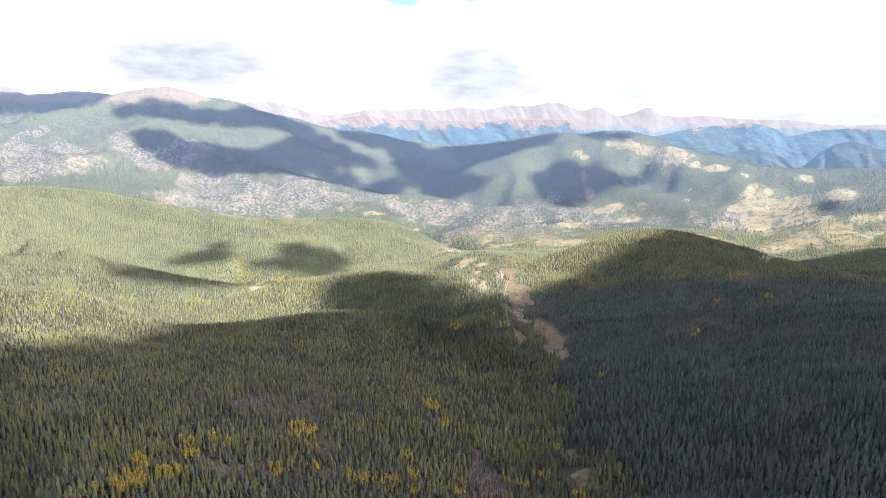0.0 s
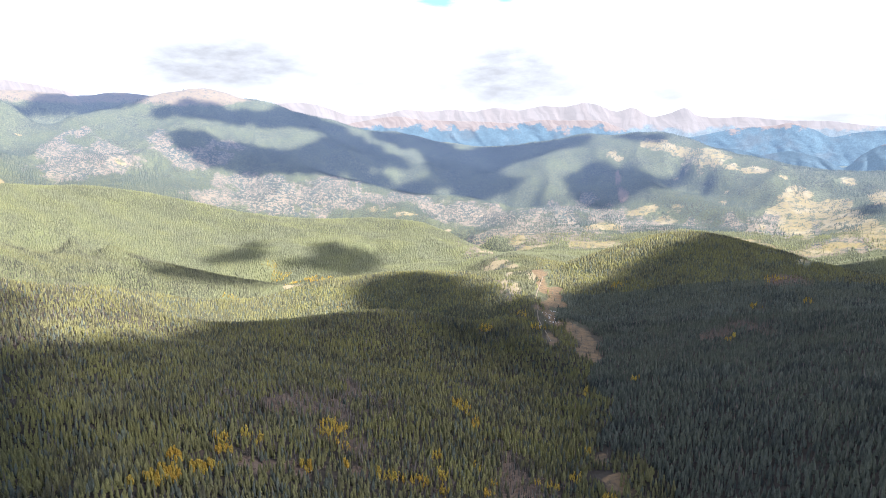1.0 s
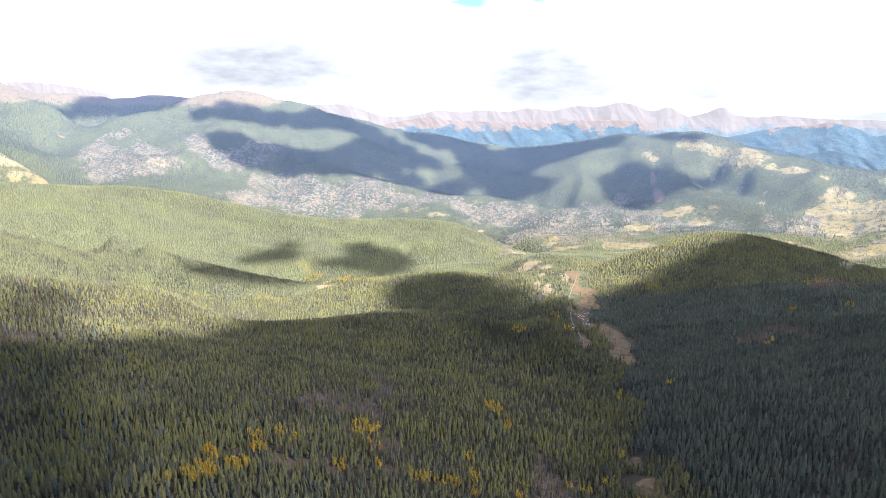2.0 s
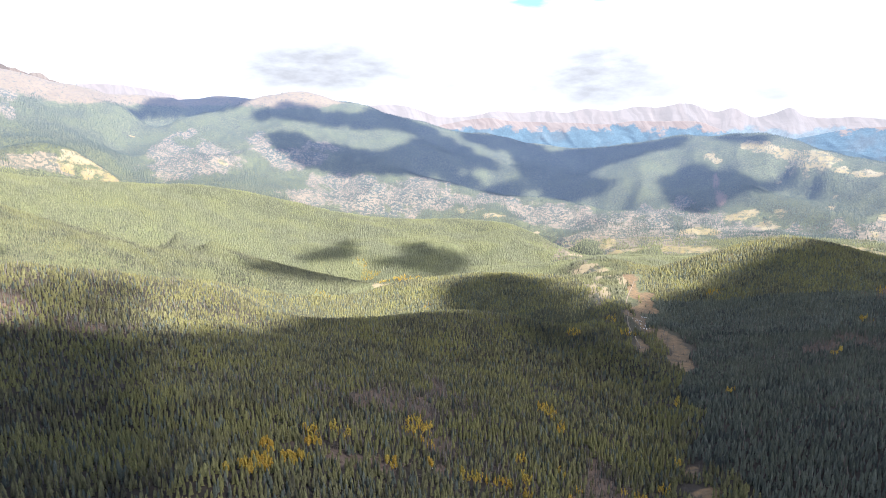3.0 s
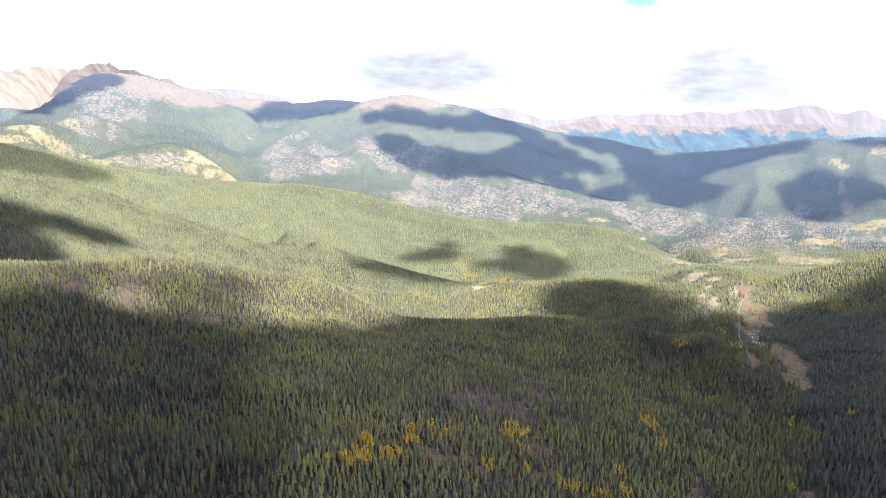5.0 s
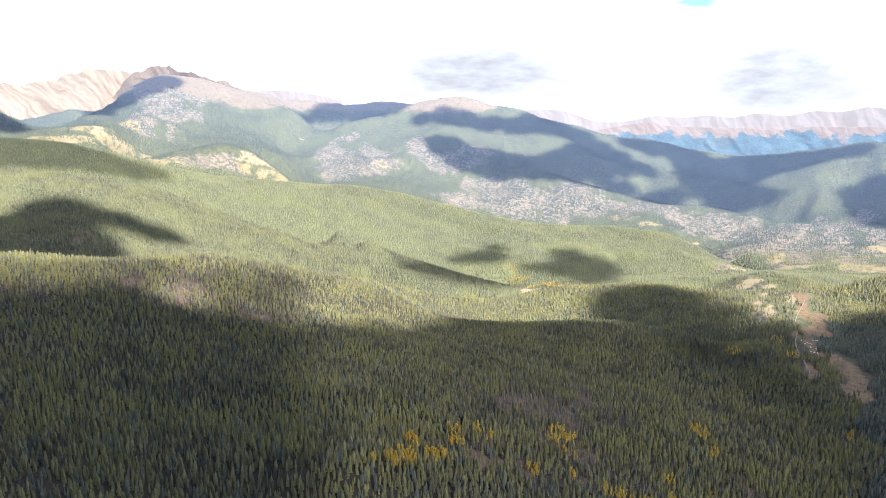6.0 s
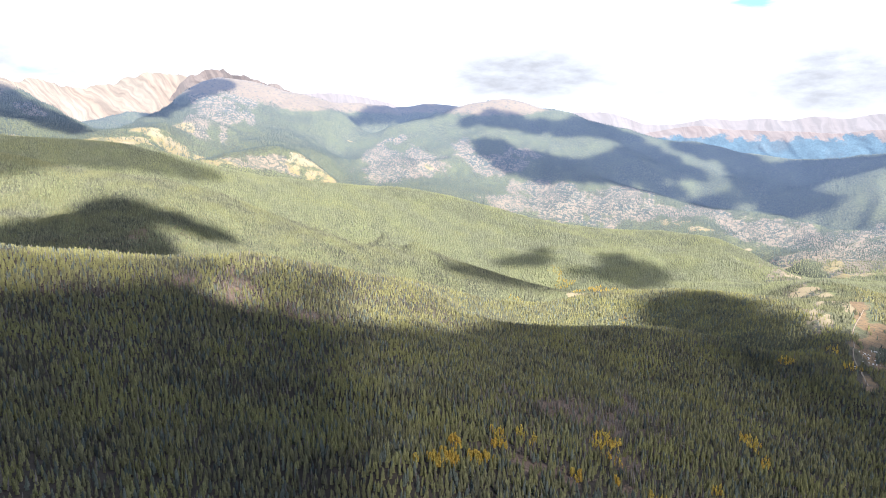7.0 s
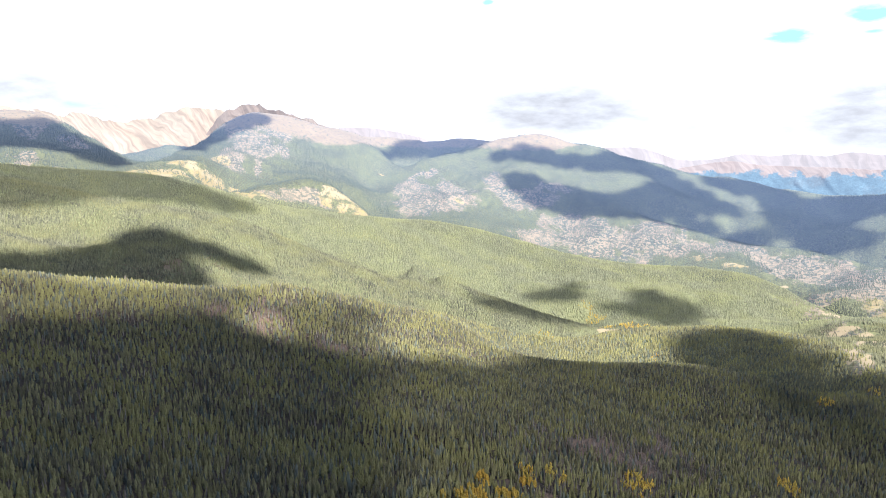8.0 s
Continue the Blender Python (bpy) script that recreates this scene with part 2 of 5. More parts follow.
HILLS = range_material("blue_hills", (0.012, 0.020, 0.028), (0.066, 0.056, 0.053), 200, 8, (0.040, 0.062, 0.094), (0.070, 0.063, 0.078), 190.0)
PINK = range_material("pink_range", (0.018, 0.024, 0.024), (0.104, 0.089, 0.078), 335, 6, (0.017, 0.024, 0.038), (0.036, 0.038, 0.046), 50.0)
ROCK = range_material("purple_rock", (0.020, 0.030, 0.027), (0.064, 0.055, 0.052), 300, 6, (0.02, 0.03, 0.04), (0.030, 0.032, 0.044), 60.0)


def cloud_material(name, clear):
    m = bpy.data.materials.new(name)
    m.use_nodes = True
    t = m.node_tree
    t.nodes.clear()
    d = node(t, "ShaderNodeBsdfDiffuse", {"Color": (0.9, 0.9, 0.92, 1)})
    tr = node(t, "ShaderNodeBsdfTranslucent", {"Color": (0.9, 0.9, 0.92, 1)})
    s = node(t, "ShaderNodeMixShader", {0: 0.35, 1: d.outputs[0], 2: tr.outputs[0]})
    thin = node(t, "ShaderNodeBsdfTransparent")
    s = node(t, "ShaderNodeMixShader", {0: clear, 1: s.outputs[0], 2: thin.outputs[0]})
    node(t, "ShaderNodeOutputMaterial", {"Surface": s.outputs[0]})
    return m


CLOUD, DEEP_CLOUD, HAZY_CLOUD, THIN_CLOUD, VEIL, WISP = [cloud_material(*c) for c in (("cloud", 0.27), ("deep_cloud", 0.27), ("hazy_cloud", 0.46), ("thin_cloud", 0.10), ("cloud_veil", 0.36), ("wisp", 0.60))]

# ---- relief: crest and valley lines, metres (x, y, z) ----
RELIEF = {}
RELIEF["near_crest"] = [(-718, 353, 244), (-715, 442, 224), (-707, 472, 215), (-697, 503, 209), (-678, 545, 200), (-640, 590, 191), (-595, 634, 189), (-578, 664, 188), (-565, 701, 175), (-543, 742, 162), (-531, 776, 151), (-497, 868, 119), (-559, 901, 116), (-532, 1019, 82), (-507, 1110, 51), (-482, 1207, 14), (-453, 1293, -10), (-414, 1379, -27), (-348, 1490, -31), (-282, 1534, -29), (-182, 1544, -17), (-104, 1516, -2), (-52, 1459, 12), (7, 1360, 27), (47, 1239, 44), (79, 1117, 53), (91, 1031, 57)]
RELIEF["near_crest_lee"] = [(-888, 437, 178), (-876, 541, 152), (-865, 577, 141), (-851, 615, 134), (-827, 664, 122), (-779, 718, 112), (-725, 773, 109), (-702, 807, 108), (-684, 849, 92), (-655, 896, 77), (-638, 933, 63), (-591, 1033, 26), (-659, 1062, 22), (-620, 1188, -19), (-586, 1283, -55), (-553, 1384, -97), (-515, 1472, -126), (-469, 1561, -132), (-391, 1675, -136), (-316, 1721, -135), (-204, 1733, -121), (-117, 1706, -105), (-59, 1649, -88)]
RELIEF["knoll_crest"] = [(-407, 836, 74), (-384, 880, 67), (-366, 931, 59), (-342, 972, 48), (-306, 1015, 38), (-248, 1056, 32), (-199, 1072, 34), (-144, 1065, 41), (-71, 1028, 48), (0, 965, 53), (56, 888, 60), (92, 805, 64)]
RELIEF["knoll_lee"] = [(-410, 1042, 4), (-382, 1085, -8), (-341, 1130, -19), (-276, 1173, -25), (-220, 1190, -22), (-160, 1184, -15), (-80, 1147, -7), (0, 1085, -4)]
RELIEF["face_low"] = [(-301, 136, 206), (-290, 167, 192), (-274, 209, 175), (-246, 252, 160), (-206, 295, 148), (-187, 314, 165), (-158, 339, 151), (-122, 365, 136), (-63, 395, 118), (6, 420, 104), (82, 432, 97), (119, 431, 98), (147, 404, 114), (190, 352, 144), (215, 314, 167), (228, 285, 184)]
RELIEF["face_mid"] = [(-399, 185, 201), (-388, 229, 186), (-363, 282, 169), (-329, 342, 152), (-282, 407, 136), (-256, 439, 150), (-216, 475, 134), (-168, 513, 117), (-87, 555, 98), (8, 590, 83), (81, 607, 72)]
RELIEF["face_high"] = [(-506, 240, 205), (-488, 294, 191), (-463, 365, 174), (-420, 442, 157), (-369, 535, 137), (-351, 612, 127), (-302, 675, 104), (-242, 752, 76), (-126, 820, 51), (11, 815, 53), (87, 760, 60)]
RELIEF["face_top"] = [(-612, 296, 218), (-589, 359, 204), (-555, 442, 187), (-508, 538, 170), (-453, 660, 142), (-434, 765, 117), (-418, 864, 87)]
RELIEF["stream"] = [(118, 433, 98), (107, 470, 97), (100, 531, 85), (109, 626, 78), (123, 735, 67), (140, 833, 58), (137, 920, 54), (123, 1002, 51), (125, 1143, 41), (138, 1283, 33), (146, 1473, 15), (134, 1715, -19), (106, 1977, -59)]
RELIEF["hill_low"] = [(159, 553, 100), (216, 490, 128), (253, 445, 149), (278, 416, 162), (302, 386, 176)]
RELIEF["hill_mid"] = [(168, 782, 66), (225, 731, 84), (311, 655, 112), (379, 576, 141), (402, 523, 161)]
RELIEF["hill_high"] = [(183, 1095, 28), (253, 1029, 48), (332, 964, 67), (412, 878, 93), (490, 755, 129), (520, 685, 150)]
RELIEF["hill_shoulder"] = [(207, 1435, 2), (304, 1346, 46), (400, 1237, 76), (479, 1133, 85), (543, 991, 94)]
RELIEF["hill_crest"] = [(242, 1784, -32), (301, 1795, -11), (335, 1748, 10), (376, 1678, 45), (409, 1599, 77), (443, 1538, 96), (479, 1495, 101), (516, 1462, 97), (561, 1423, 90), (599, 1375, 84), (633, 1327, 77), (655, 1282, 75), (670, 1230, 75), (688, 1173, 77), (698, 1085, 87), (722, 958, 102)]
RELIEF["hill_lee"] = [(437, 1952, -65), (478, 1870, -28), (520, 1807, -5), (564, 1762, 1), (609, 1726, -4), (664, 1684, -12), (711, 1632, -19), (754, 1579, -28), (783, 1532, -30), (803, 1475, -30), (830, 1415, -28), (849, 1320, -17), (891, 1182, 0)]
RELIEF["back_ridge"] = [(941, 1933, -66), (1023, 2004, -71), (1084, 2028, -66), (1156, 2012, -51), (1246, 1957, -22), (1371, 1847, 20)]
RELIEF["back_ridge_lee"] = [(1050, 2158, -162), (1137, 2227, -168), (1202, 2249, -162), (1280, 2228, -145), (1381, 2168, -113), (1520, 2047, -67)]
RELIEF["floor"] = [(185, 1951, -63), (288, 2131, -92), (424, 2413, -133), (199, 2542, -159), (84, 2248, -106)]
RELIEF["inner_ridge"] = [(-1638, 962, 292), (-1512, 1031, 263), (-1444, 1075, 243), (-1379, 1125, 231), (-1318, 1166, 222), (-1254, 1221, 204), (-1192, 1281, 176), (-1101, 1373, 118), (-998, 1462, 63), (-883, 1545, 17), (-901, 1535, 72), (-848, 1571, 45), (-770, 1616, 1), (-665, 1678, -40), (-547, 1736, -78), (-498, 1761, -93)]
RELIEF["inner_lee"] = [(-1677, 1143, 213), (-1604, 1195, 192), (-1534, 1252, 178), (-1468, 1298, 169), (-1397, 1360, 148), (-1328, 1428, 117), (-1226, 1529, 52), (-1111, 1627, -9), (-983, 1719, -61), (-1003, 1707, 1), (-943, 1747, -29), (-856, 1796, -77), (-739, 1864, -123), (-607, 1927, -165)]
RELIEF["inner_face"] = [(-1244, 642, 212), (-1205, 750, 188), (-1141, 862, 168), (-1056, 979, 147), (-989, 1088, 108), (-923, 1183, 72)]
RELIEF["inner_gully"] = [(-1356, 849, 205), (-1278, 895, 183), (-1147, 768, 155)]
RELIEF["inner_rib"] = [(-1287, 1033, 203), (-1175, 964, 170), (-1025, 848, 142)]
RELIEF["glade"] = [(-492, 1794, -95), (-443, 1837, -99), (-382, 1912, -106), (-274, 2042, -114), (-149, 2175, -121), (-7, 2280, -124)]
RELIEF["mid_crest"] = [(-2095, 1064, 319), (-2009, 1276, 307), (-1980, 1339, 301), (-1947, 1403, 295), (-1903, 1463, 291), (-1855, 1523, 282), (-1812, 1589, 267), (-1772, 1662, 240), (-1728, 1736, 212), (-1686, 1819, 188), (-1645, 1909, 165), (-1598, 2000, 142), (-1528, 2104, 123), (-1408, 2245, 107), (-1352, 2302, 105), (-1291, 2360, 97), (-1227, 2416, 80), (-1153, 2463, 63), (-1076, 2509, 38), (-993, 2554, 14), (-907, 2596, -13), (-816, 2637, -35), (-721, 2675, -54), (-621, 2710, -63), (-496, 2746, -64), (-411, 2770, -63), (-321, 2761, -70), (-186, 2734, -84), (-96, 2678, -105), (-30, 2620, -130), (53, 2499, -143)]
RELIEF["mid_lee"] = [(-2327, 1182, 274), (-2228, 1415, 260), (-2195, 1485, 253), (-2158, 1555, 247), (-2109, 1621, 242), (-2056, 1688, 232), (-2007, 1761, 215), (-1962, 1840, 185), (-1912, 1921, 154), (-1863, 2009, 127), (-1815, 2106, 101), (-1760, 2204, 76), (-1681, 2314, 54), (-1547, 2465, 37), (-1484, 2527, 34), (-1416, 2588, 26), (-1345, 2648, 6), (-1263, 2699, -12), (-1178, 2748, -40), (-1088, 2796, -66), (-993, 2842, -95), (-893, 2885, -120), (-788, 2926, -140), (-679, 2963, -150), (-542, 3001, -151), (-449, 3027, -150), (-351, 3020, -158), (-203, 2993, -173), (-105, 2938, -197), (-33, 2880, -223), (58, 2759, -238)]
RELIEF["mid_face"] = [(-1570, 1469, 216), (-1461, 1618, 152), (-1334, 1775, 92), (-1150, 1969, 56), (-1001, 2048, 3), (-827, 2103, -44), (-636, 2148, -75), (-448, 2256, -86), (-273, 2334, -91), (-124, 2377, -109)]
RELIEF["mid_gully"] = [(-882, 2403, -37), (-775, 2250, -68), (-634, 2023, -84)]
RELIEF["mid_rib"] = [(-640, 2520, -65), (-524, 2270, -89), (-445, 2063, -101)]
RELIEF["mid_gully_right"] = [(-406, 2588, -76), (-355, 2374, -109), (-322, 2146, -110)]
RELIEF["gray_foot"] = [(-1641, 2724, 82), (-1438, 2836, 53), (-1151, 2964, -12), (-824, 3061, -87), (-561, 3110, -93), (-335, 3102, -97), (-158, 3056, -127), (-9, 2900, -174), (170, 2745, -186), (359, 2656, -175), (488, 2656, -166)]
RELIEF["gray_crest"] = [(-756, 3397, 65), (-663, 3406, 42), (-504, 3423, 6), (-368, 3430, -28), (-232, 3432, -41), (-1, 3400, -54), (123, 3358, -70), (253, 3290, -80)]
RELIEF["gray_lee"] = [(-688, 3534, -5), (-523, 3552, -43), (-382, 3560, -78), (-240, 3562, -92), (-1, 3530, -104), (128, 3488, -121), (263, 3420, -131)]
RELIEF["gray_face"] = [(-482, 3265, -47), (-219, 3243, -90), (40, 3100, -134), (275, 2937, -144), (499, 2857, -141)]
RELIEF["left_low"] = [(-1737, 2782, 125), (-1597, 2933, 113), (-1419, 3046, 75), (-1232, 3190, 63), (-1011, 3299, 54), (-870, 3369, 64)]
RELIEF["left_rib"] = [(-1835, 3213, 254), (-1691, 3122, 191), (-1577, 3035, 141)]
RELIEF["left_gully"] = [(-1697, 3400, 276), (-1548, 3294, 201), (-1442, 3189, 131)]
RELIEF["left_rib_two"] = [(-1495, 3494, 301), (-1307, 3419, 223), (-1153, 3347, 147), (-974, 3362, 94)]
RELIEF["left_gully_two"] = [(-1298, 3635, 300), (-1092, 3598, 217), (-885, 3551, 136)]
RELIEF["left_rib_three"] = [(-1041, 3738, 299), (-828, 3688, 214), (-644, 3623, 132)]
RELIEF["left_gully_three"] = [(-796, 3818, 239), (-613, 3791, 161), (-428, 3736, 87), (-244, 3632, 26)]
RELIEF["left_mtn"] = [(-2044, 2964, 192), (-2039, 3112, 250), (-2007, 3227, 297), (-1921, 3336, 338), (-1842, 3437, 365), (-1755, 3539, 401), (-1675, 3610, 424), (-1612, 3661, 442), (-1521, 3721, 464), (-1419, 3761, 474), (-1317, 3798, 449), (-1238, 3825, 424), (-1154, 3840, 416), (-1071, 3864, 390), (-957, 3884, 345), (-871, 3904, 324), (-786, 3932, 303), (-699, 3959, 276), (-581, 3998, 253), (-459, 4034, 247), (-335, 4066, 221), (-209, 4115, 187), (-80, 4149, 157), (18, 4160, 144)]
RELIEF["left_mtn_lee"] = [(-2086, 3354, 216), (-1996, 3466, 258), (-1913, 3570, 284), (-1821, 3673, 321), (-1739, 3746, 344), (-1672, 3798, 363), (-1577, 3860, 385), (-1472, 3901, 395), (-1366, 3940, 370), (-1284, 3967, 343), (-1197, 3984, 335), (-1112, 4009, 308), (-993, 4029, 262), (-904, 4050, 240), (-815, 4079, 218), (-725, 4106, 189), (-602, 4147, 166), (-476, 4183, 158), (-347, 4216, 131), (-217, 4264, 96), (-83, 4299, 64), (19, 4310, 50)]
RELIEF["saddle_face"] = [(-321, 3887, 147), (-134, 3818, 91), (48, 3820, 76), (-1, 3640, 8), (215, 3554, -3)]
RELIEF["right_mtn"] = [(148, 4117, 156), (305, 4039, 179), (425, 3977, 203), (543, 3923, 236), (601, 3904, 240), (662, 3894, 231), (776, 3853, 239), (941, 3785, 250), (1022, 3753, 239), (1102, 3720, 220), (1205, 3667, 171), (1307, 3621, 142), (1405, 3574, 117), (1496, 3515, 99), (1627, 3434, 83), (1755, 3314, 90), (1947, 3123, 108), (2149, 2888, 127)]
RELIEF["right_mtn_lee"] = [(160, 4437, -15), (329, 4358, 12), (460, 4295, 41), (586, 4240, 77), (650, 4220, 82), (715, 4210, 72), (839, 4166, 81), (1018, 4095, 94), (1106, 4062, 83), (1193, 4027, 63), (1305, 3971, 10), (1416, 3922, -21), (1523, 3871, -48), (1621, 3809, -67), (1764, 3723, -83), (1905, 3597, -74), (2116, 3395, -53), (2340, 3145, -30)]
RELIEF["right_face"] = [(338, 3684, 93), (516, 3704, 115), (735, 3626, 135), (937, 3517, 114), (1107, 3341, 60), (1307, 3171, 25), (1494, 3032, 15), (1660, 2898, 31), (1879, 2713, 52)]
RELIEF["right_spur"] = [(726, 3567, 68), (808, 3426, 25), (882, 3284, -9), (986, 3107, -19), (1084, 2958, -44), (1152, 2824, -72)]
RELIEF["right_gully"] = [(962, 3490, 41), (1080, 3329, -5), (1160, 3175, -27), (1220, 3001, -50)]
RELIEF["right_hollow"] = [(505, 3605, 36), (488, 3466, -35), (479, 3295, -83)]
RELIEF["right_low"] = [(349, 3462, -35), (599, 3306, -70), (748, 3142, -87), (907, 2996, -91), (1024, 2777, -104), (1239, 2710, -81), (1375, 2554, -66), (1525, 2407, -42)]
RELIEF["right_foot"] = [(615, 2752, -134), (823, 2781, -112), (976, 2582, -114), (1096, 2380, -123), (1248, 2304, -105), (1439, 2261, -68), (1619, 2136, -23)]
RELIEF["two_crest"] = [(-2517, 2056, 301), (-2603, 2264, 354), (-2691, 2510, 415), (-2739, 2706, 500), (-2748, 2795, 543), (-2705, 2892, 575), (-2646, 2973, 566), (-2587, 3037, 551), (-2511, 3127, 518), (-2429, 3216, 496), (-2337, 3295, 472), (-2268, 3356, 443), (-2169, 3432, 422), (-2044, 3531, 404)]
RELIEF["two_crest_lee"] = [(-2633, 2151, 231), (-2716, 2362, 282), (-2801, 2612, 342), (-2846, 2811, 426), (-2854, 2902, 469), (-2807, 3002, 501), (-2745, 3086, 492), (-2685, 3152, 475), (-2605, 3244, 441), (-2520, 3335, 417)]
RELIEF["two_face"] = [(-2341, 2297, 294), (-2324, 2523, 332), (-2249, 2708, 342), (-2154, 2934, 336), (-2108, 3222, 359)]
RELIEF["two_rib"] = [(-2639, 2817, 505), (-2490, 2791, 446), (-2359, 2719, 390)]
RELIEF["two_gully"] = [(-2635, 2597, 417), (-2510, 2367, 349)]
RELIEF["two_gully_b"] = [(-2391, 3018, 437), (-2280, 2965, 378), (-2103, 2773, 284), (-1886, 2646, 187)]
RELIEF["gold_slope"] = [(-2273, 1881, 291), (-2268, 1994, 300), (-2293, 2160, 320), (-2141, 1956, 251), (-2192, 1899, 273)]
RELIEF["gold_spur"] = [(-2066, 1963, 197), (-2059, 2070, 203), (-2030, 2195, 225), (-1980, 2306, 240), (-1917, 2372, 248), (-1839, 2421, 225), (-1755, 2421, 175), (-1660, 2402, 117)]
RELIEF["gold_lee"] = [(-2175, 2066, 171), (-2165, 2177, 177), (-2132, 2305, 200), (-2078, 2420, 215), (-2011, 2489, 224), (-1930, 2540, 199), (-1843, 2542, 147), (-1745, 2526, 86)]
RELIEF["left_gorge"] = [(-1787, 2631, 128), (-1884, 2758, 169)]
RELIEF["side_mtn"] = [(-3259, 1644, 541), (-3144, 1835, 534), (-3027, 1948, 514), (-2953, 1970, 487), (-2846, 1968, 446), (-2719, 1973, 399), (-2593, 1976, 347), (-2516, 1977, 314)]
RELIEF["side_mtn_lee"] = [(-3473, 1752, 437), (-3351, 1956, 429), (-3229, 2078, 409), (-3153, 2103, 383), (-3043, 2104, 342), (-2914, 2114, 295), (-2784, 2121, 242), (-2705, 2126, 208)]
RELIEF["side_face"] = [(-2844, 1510, 399), (-2721, 1740, 398), (-2571, 1768, 347), (-2443, 1810, 310), (-2497, 1589, 328), (-2617, 1382, 331)]
RELIEF["side_rib"] = [(-2787, 1877, 427), (-2646, 1799, 371)]
RELIEF["back_valley"] = [(-2731, 2189, 308), (-2933, 2416, 331), (-3110, 2671, 378)]
RELIEF["dark_bench"] = [(-2313, 3660, 413), (-2135, 3756, 440), (-1982, 3827, 453), (-2245, 3667, 427), (-2138, 3731, 434), (-2025, 3793, 442), (-1907, 3854, 446), (-1801, 3883, 436), (-1689, 3900, 415)]
RELIEF["dark_bench_lee"] = [(-2431, 3846, 280), (-2244, 3947, 308), (-2083, 4022, 322), (-2360, 3855, 295), (-2247, 3922, 303), (-2129, 3987, 311), (-2005, 4051, 316), (-1894, 4082, 305), (-1777, 4102, 285)]
RELIEF["foot"] = [(-204, 118, 148), (-175, 157, 148), (-138, 190, 148), (-96, 215, 148), (-49, 230, 148), (0, 235, 148), (49, 230, 148), (96, 215, 148), (138, 190, 148)]
RELIEF["rim"] = [(-4239, 1887, 72), (-3935, 2459, 72), (-3554, 2983, 72), (-3105, 3448, 72), (-2595, 3847, 72), (-2034, 4170, 72), (-1434, 4413, 72), (-806, 4570, 72), (-162, 4637, 72), (485, 4615, 25), (1123, 4502, 25), (1738, 4302, 25), (2320, 4018, 25), (2857, 3656, 25)]

EYE_Z = 350.0


def hash01(i, j, seed):
    n = (i.astype(np.int64) * 374761393 + j.astype(np.int64) * 668265263 + seed * 974711) & 0x7fffffff
    n = ((n ^ (n >> 13)) * 1274126177) & 0x7fffffff
    return ((n ^ (n >> 16)) & 0xffff) / 65535.0


def value_noise(x, y, seed=0):
    """Smooth noise from -1 to 1 over plan coordinates of unit wavelength."""
    i, j = np.floor(x), np.floor(y)
    u, v = x - i, y - j
    u, v = u * u * (3 - 2 * u), v * v * (3 - 2 * v)
    i, j = i.astype(np.int64), j.astype(np.int64)
    a, b = hash01(i, j, seed), hash01(i + 1, j, seed)
    c, d = hash01(i, j + 1, seed), hash01(i + 1, j + 1, seed)
    return ((a + (b - a) * u) * (1 - v) + (c + (d - c) * u) * v) * 2 - 1


def fractal(x, y, scale, octaves=4, seed=0):
    s, amp = 0, 1.0
    for k in range(octaves):
        s = s + amp * value_noise(x / scale + 17.3 * k, y / scale - 9.1 * k, seed + k)
        scale, amp = scale / 2.03, amp * 0.5
    return s


def smooth(a, b, x):
    t = np.clip((x - a) / (b - a), 0, 1)
    return t * t * (3 - 2 * t)


def plan(x, y):
    """Bearing (radians, to the left of y) and log of the distance from the foot of the lookout."""
    return np.arctan2(-x, y), np.log(np.maximum(np.hypot(x, y), 1.0))


def sampled(points, step=0.045):
    """Points along a line, no further apart than step on the log-polar plan."""
    p = np.array(points, float)
    a, l = plan(p[:, 0], p[:, 1])
    out = []
    for k in range(len(p) - 1):
        n = max(1, int(math.ceil(math.hypot(a[k + 1] - a[k], l[k + 1] - l[k]) / step)))
        q0, q3 = p[max(k - 1, 0)], p[min(k + 2, len(p) - 1)]
        for t in np.arange(n) / n:
            out.append(0.5 * (2 * p[k] + (p[k + 1] - q0) * t + (2 * q0 - 5 * p[k] + 4 * p[k + 1] - q3) * t ** 2
                              + (3 * p[k] - q0 - 3 * p[k + 1] + q3) * t ** 3))
    out.append(p[-1])
    return np.array(out)


class Relief:
    """A smooth surface drawn through the crest and valley lines (multiquadric)."""

    def __init__(self, lines, soft=0.008):
        pts = np.concatenate([sampled(v) for v in lines.values()])
        self.a, self.l = plan(pts[:, 0], pts[:, 1])
        self.soft = soft
        rise = (pts[:, 2] - EYE_Z) / np.hypot(pts[:, 0], pts[:, 1])
        n = len(pts)
        d = np.sqrt((self.a[:, None] - self.a) ** 2 + (self.l[:, None] - self.l) ** 2 + soft ** 2)
        q = np.stack([np.ones(n), self.a, self.l], 1)
        m = np.zeros((n + 3, n + 3))
        m[:n, :n], m[:n, n:], m[n:, :n] = d - 0.0006 * np.eye(n), q, q.T
        self.w = np.linalg.solve(m, np.concatenate([rise, np.zeros(3)]))

    def rise(self, a, l):
        out = np.empty(a.size)
        for s in range(0, a.size, 20000):
            aa, ll = a.ravel()[s:s + 20000], l.ravel()[s:s + 20000]
            d = np.sqrt((aa[:, None] - self.a) ** 2 + (ll[:, None] - self.l) ** 2 + self.soft ** 2)
            out[s:s + 20000] = d @ self.w[:-3] + self.w[-3] + self.w[-2] * aa + self.w[-1] * ll
        return out.reshape(a.shape)


# Grid of the ground: bearings and log distances
A0, A1, NA = radians(-44), radians(72), 465
L0, L1, NL = math.log(90), math.log(4650), 420
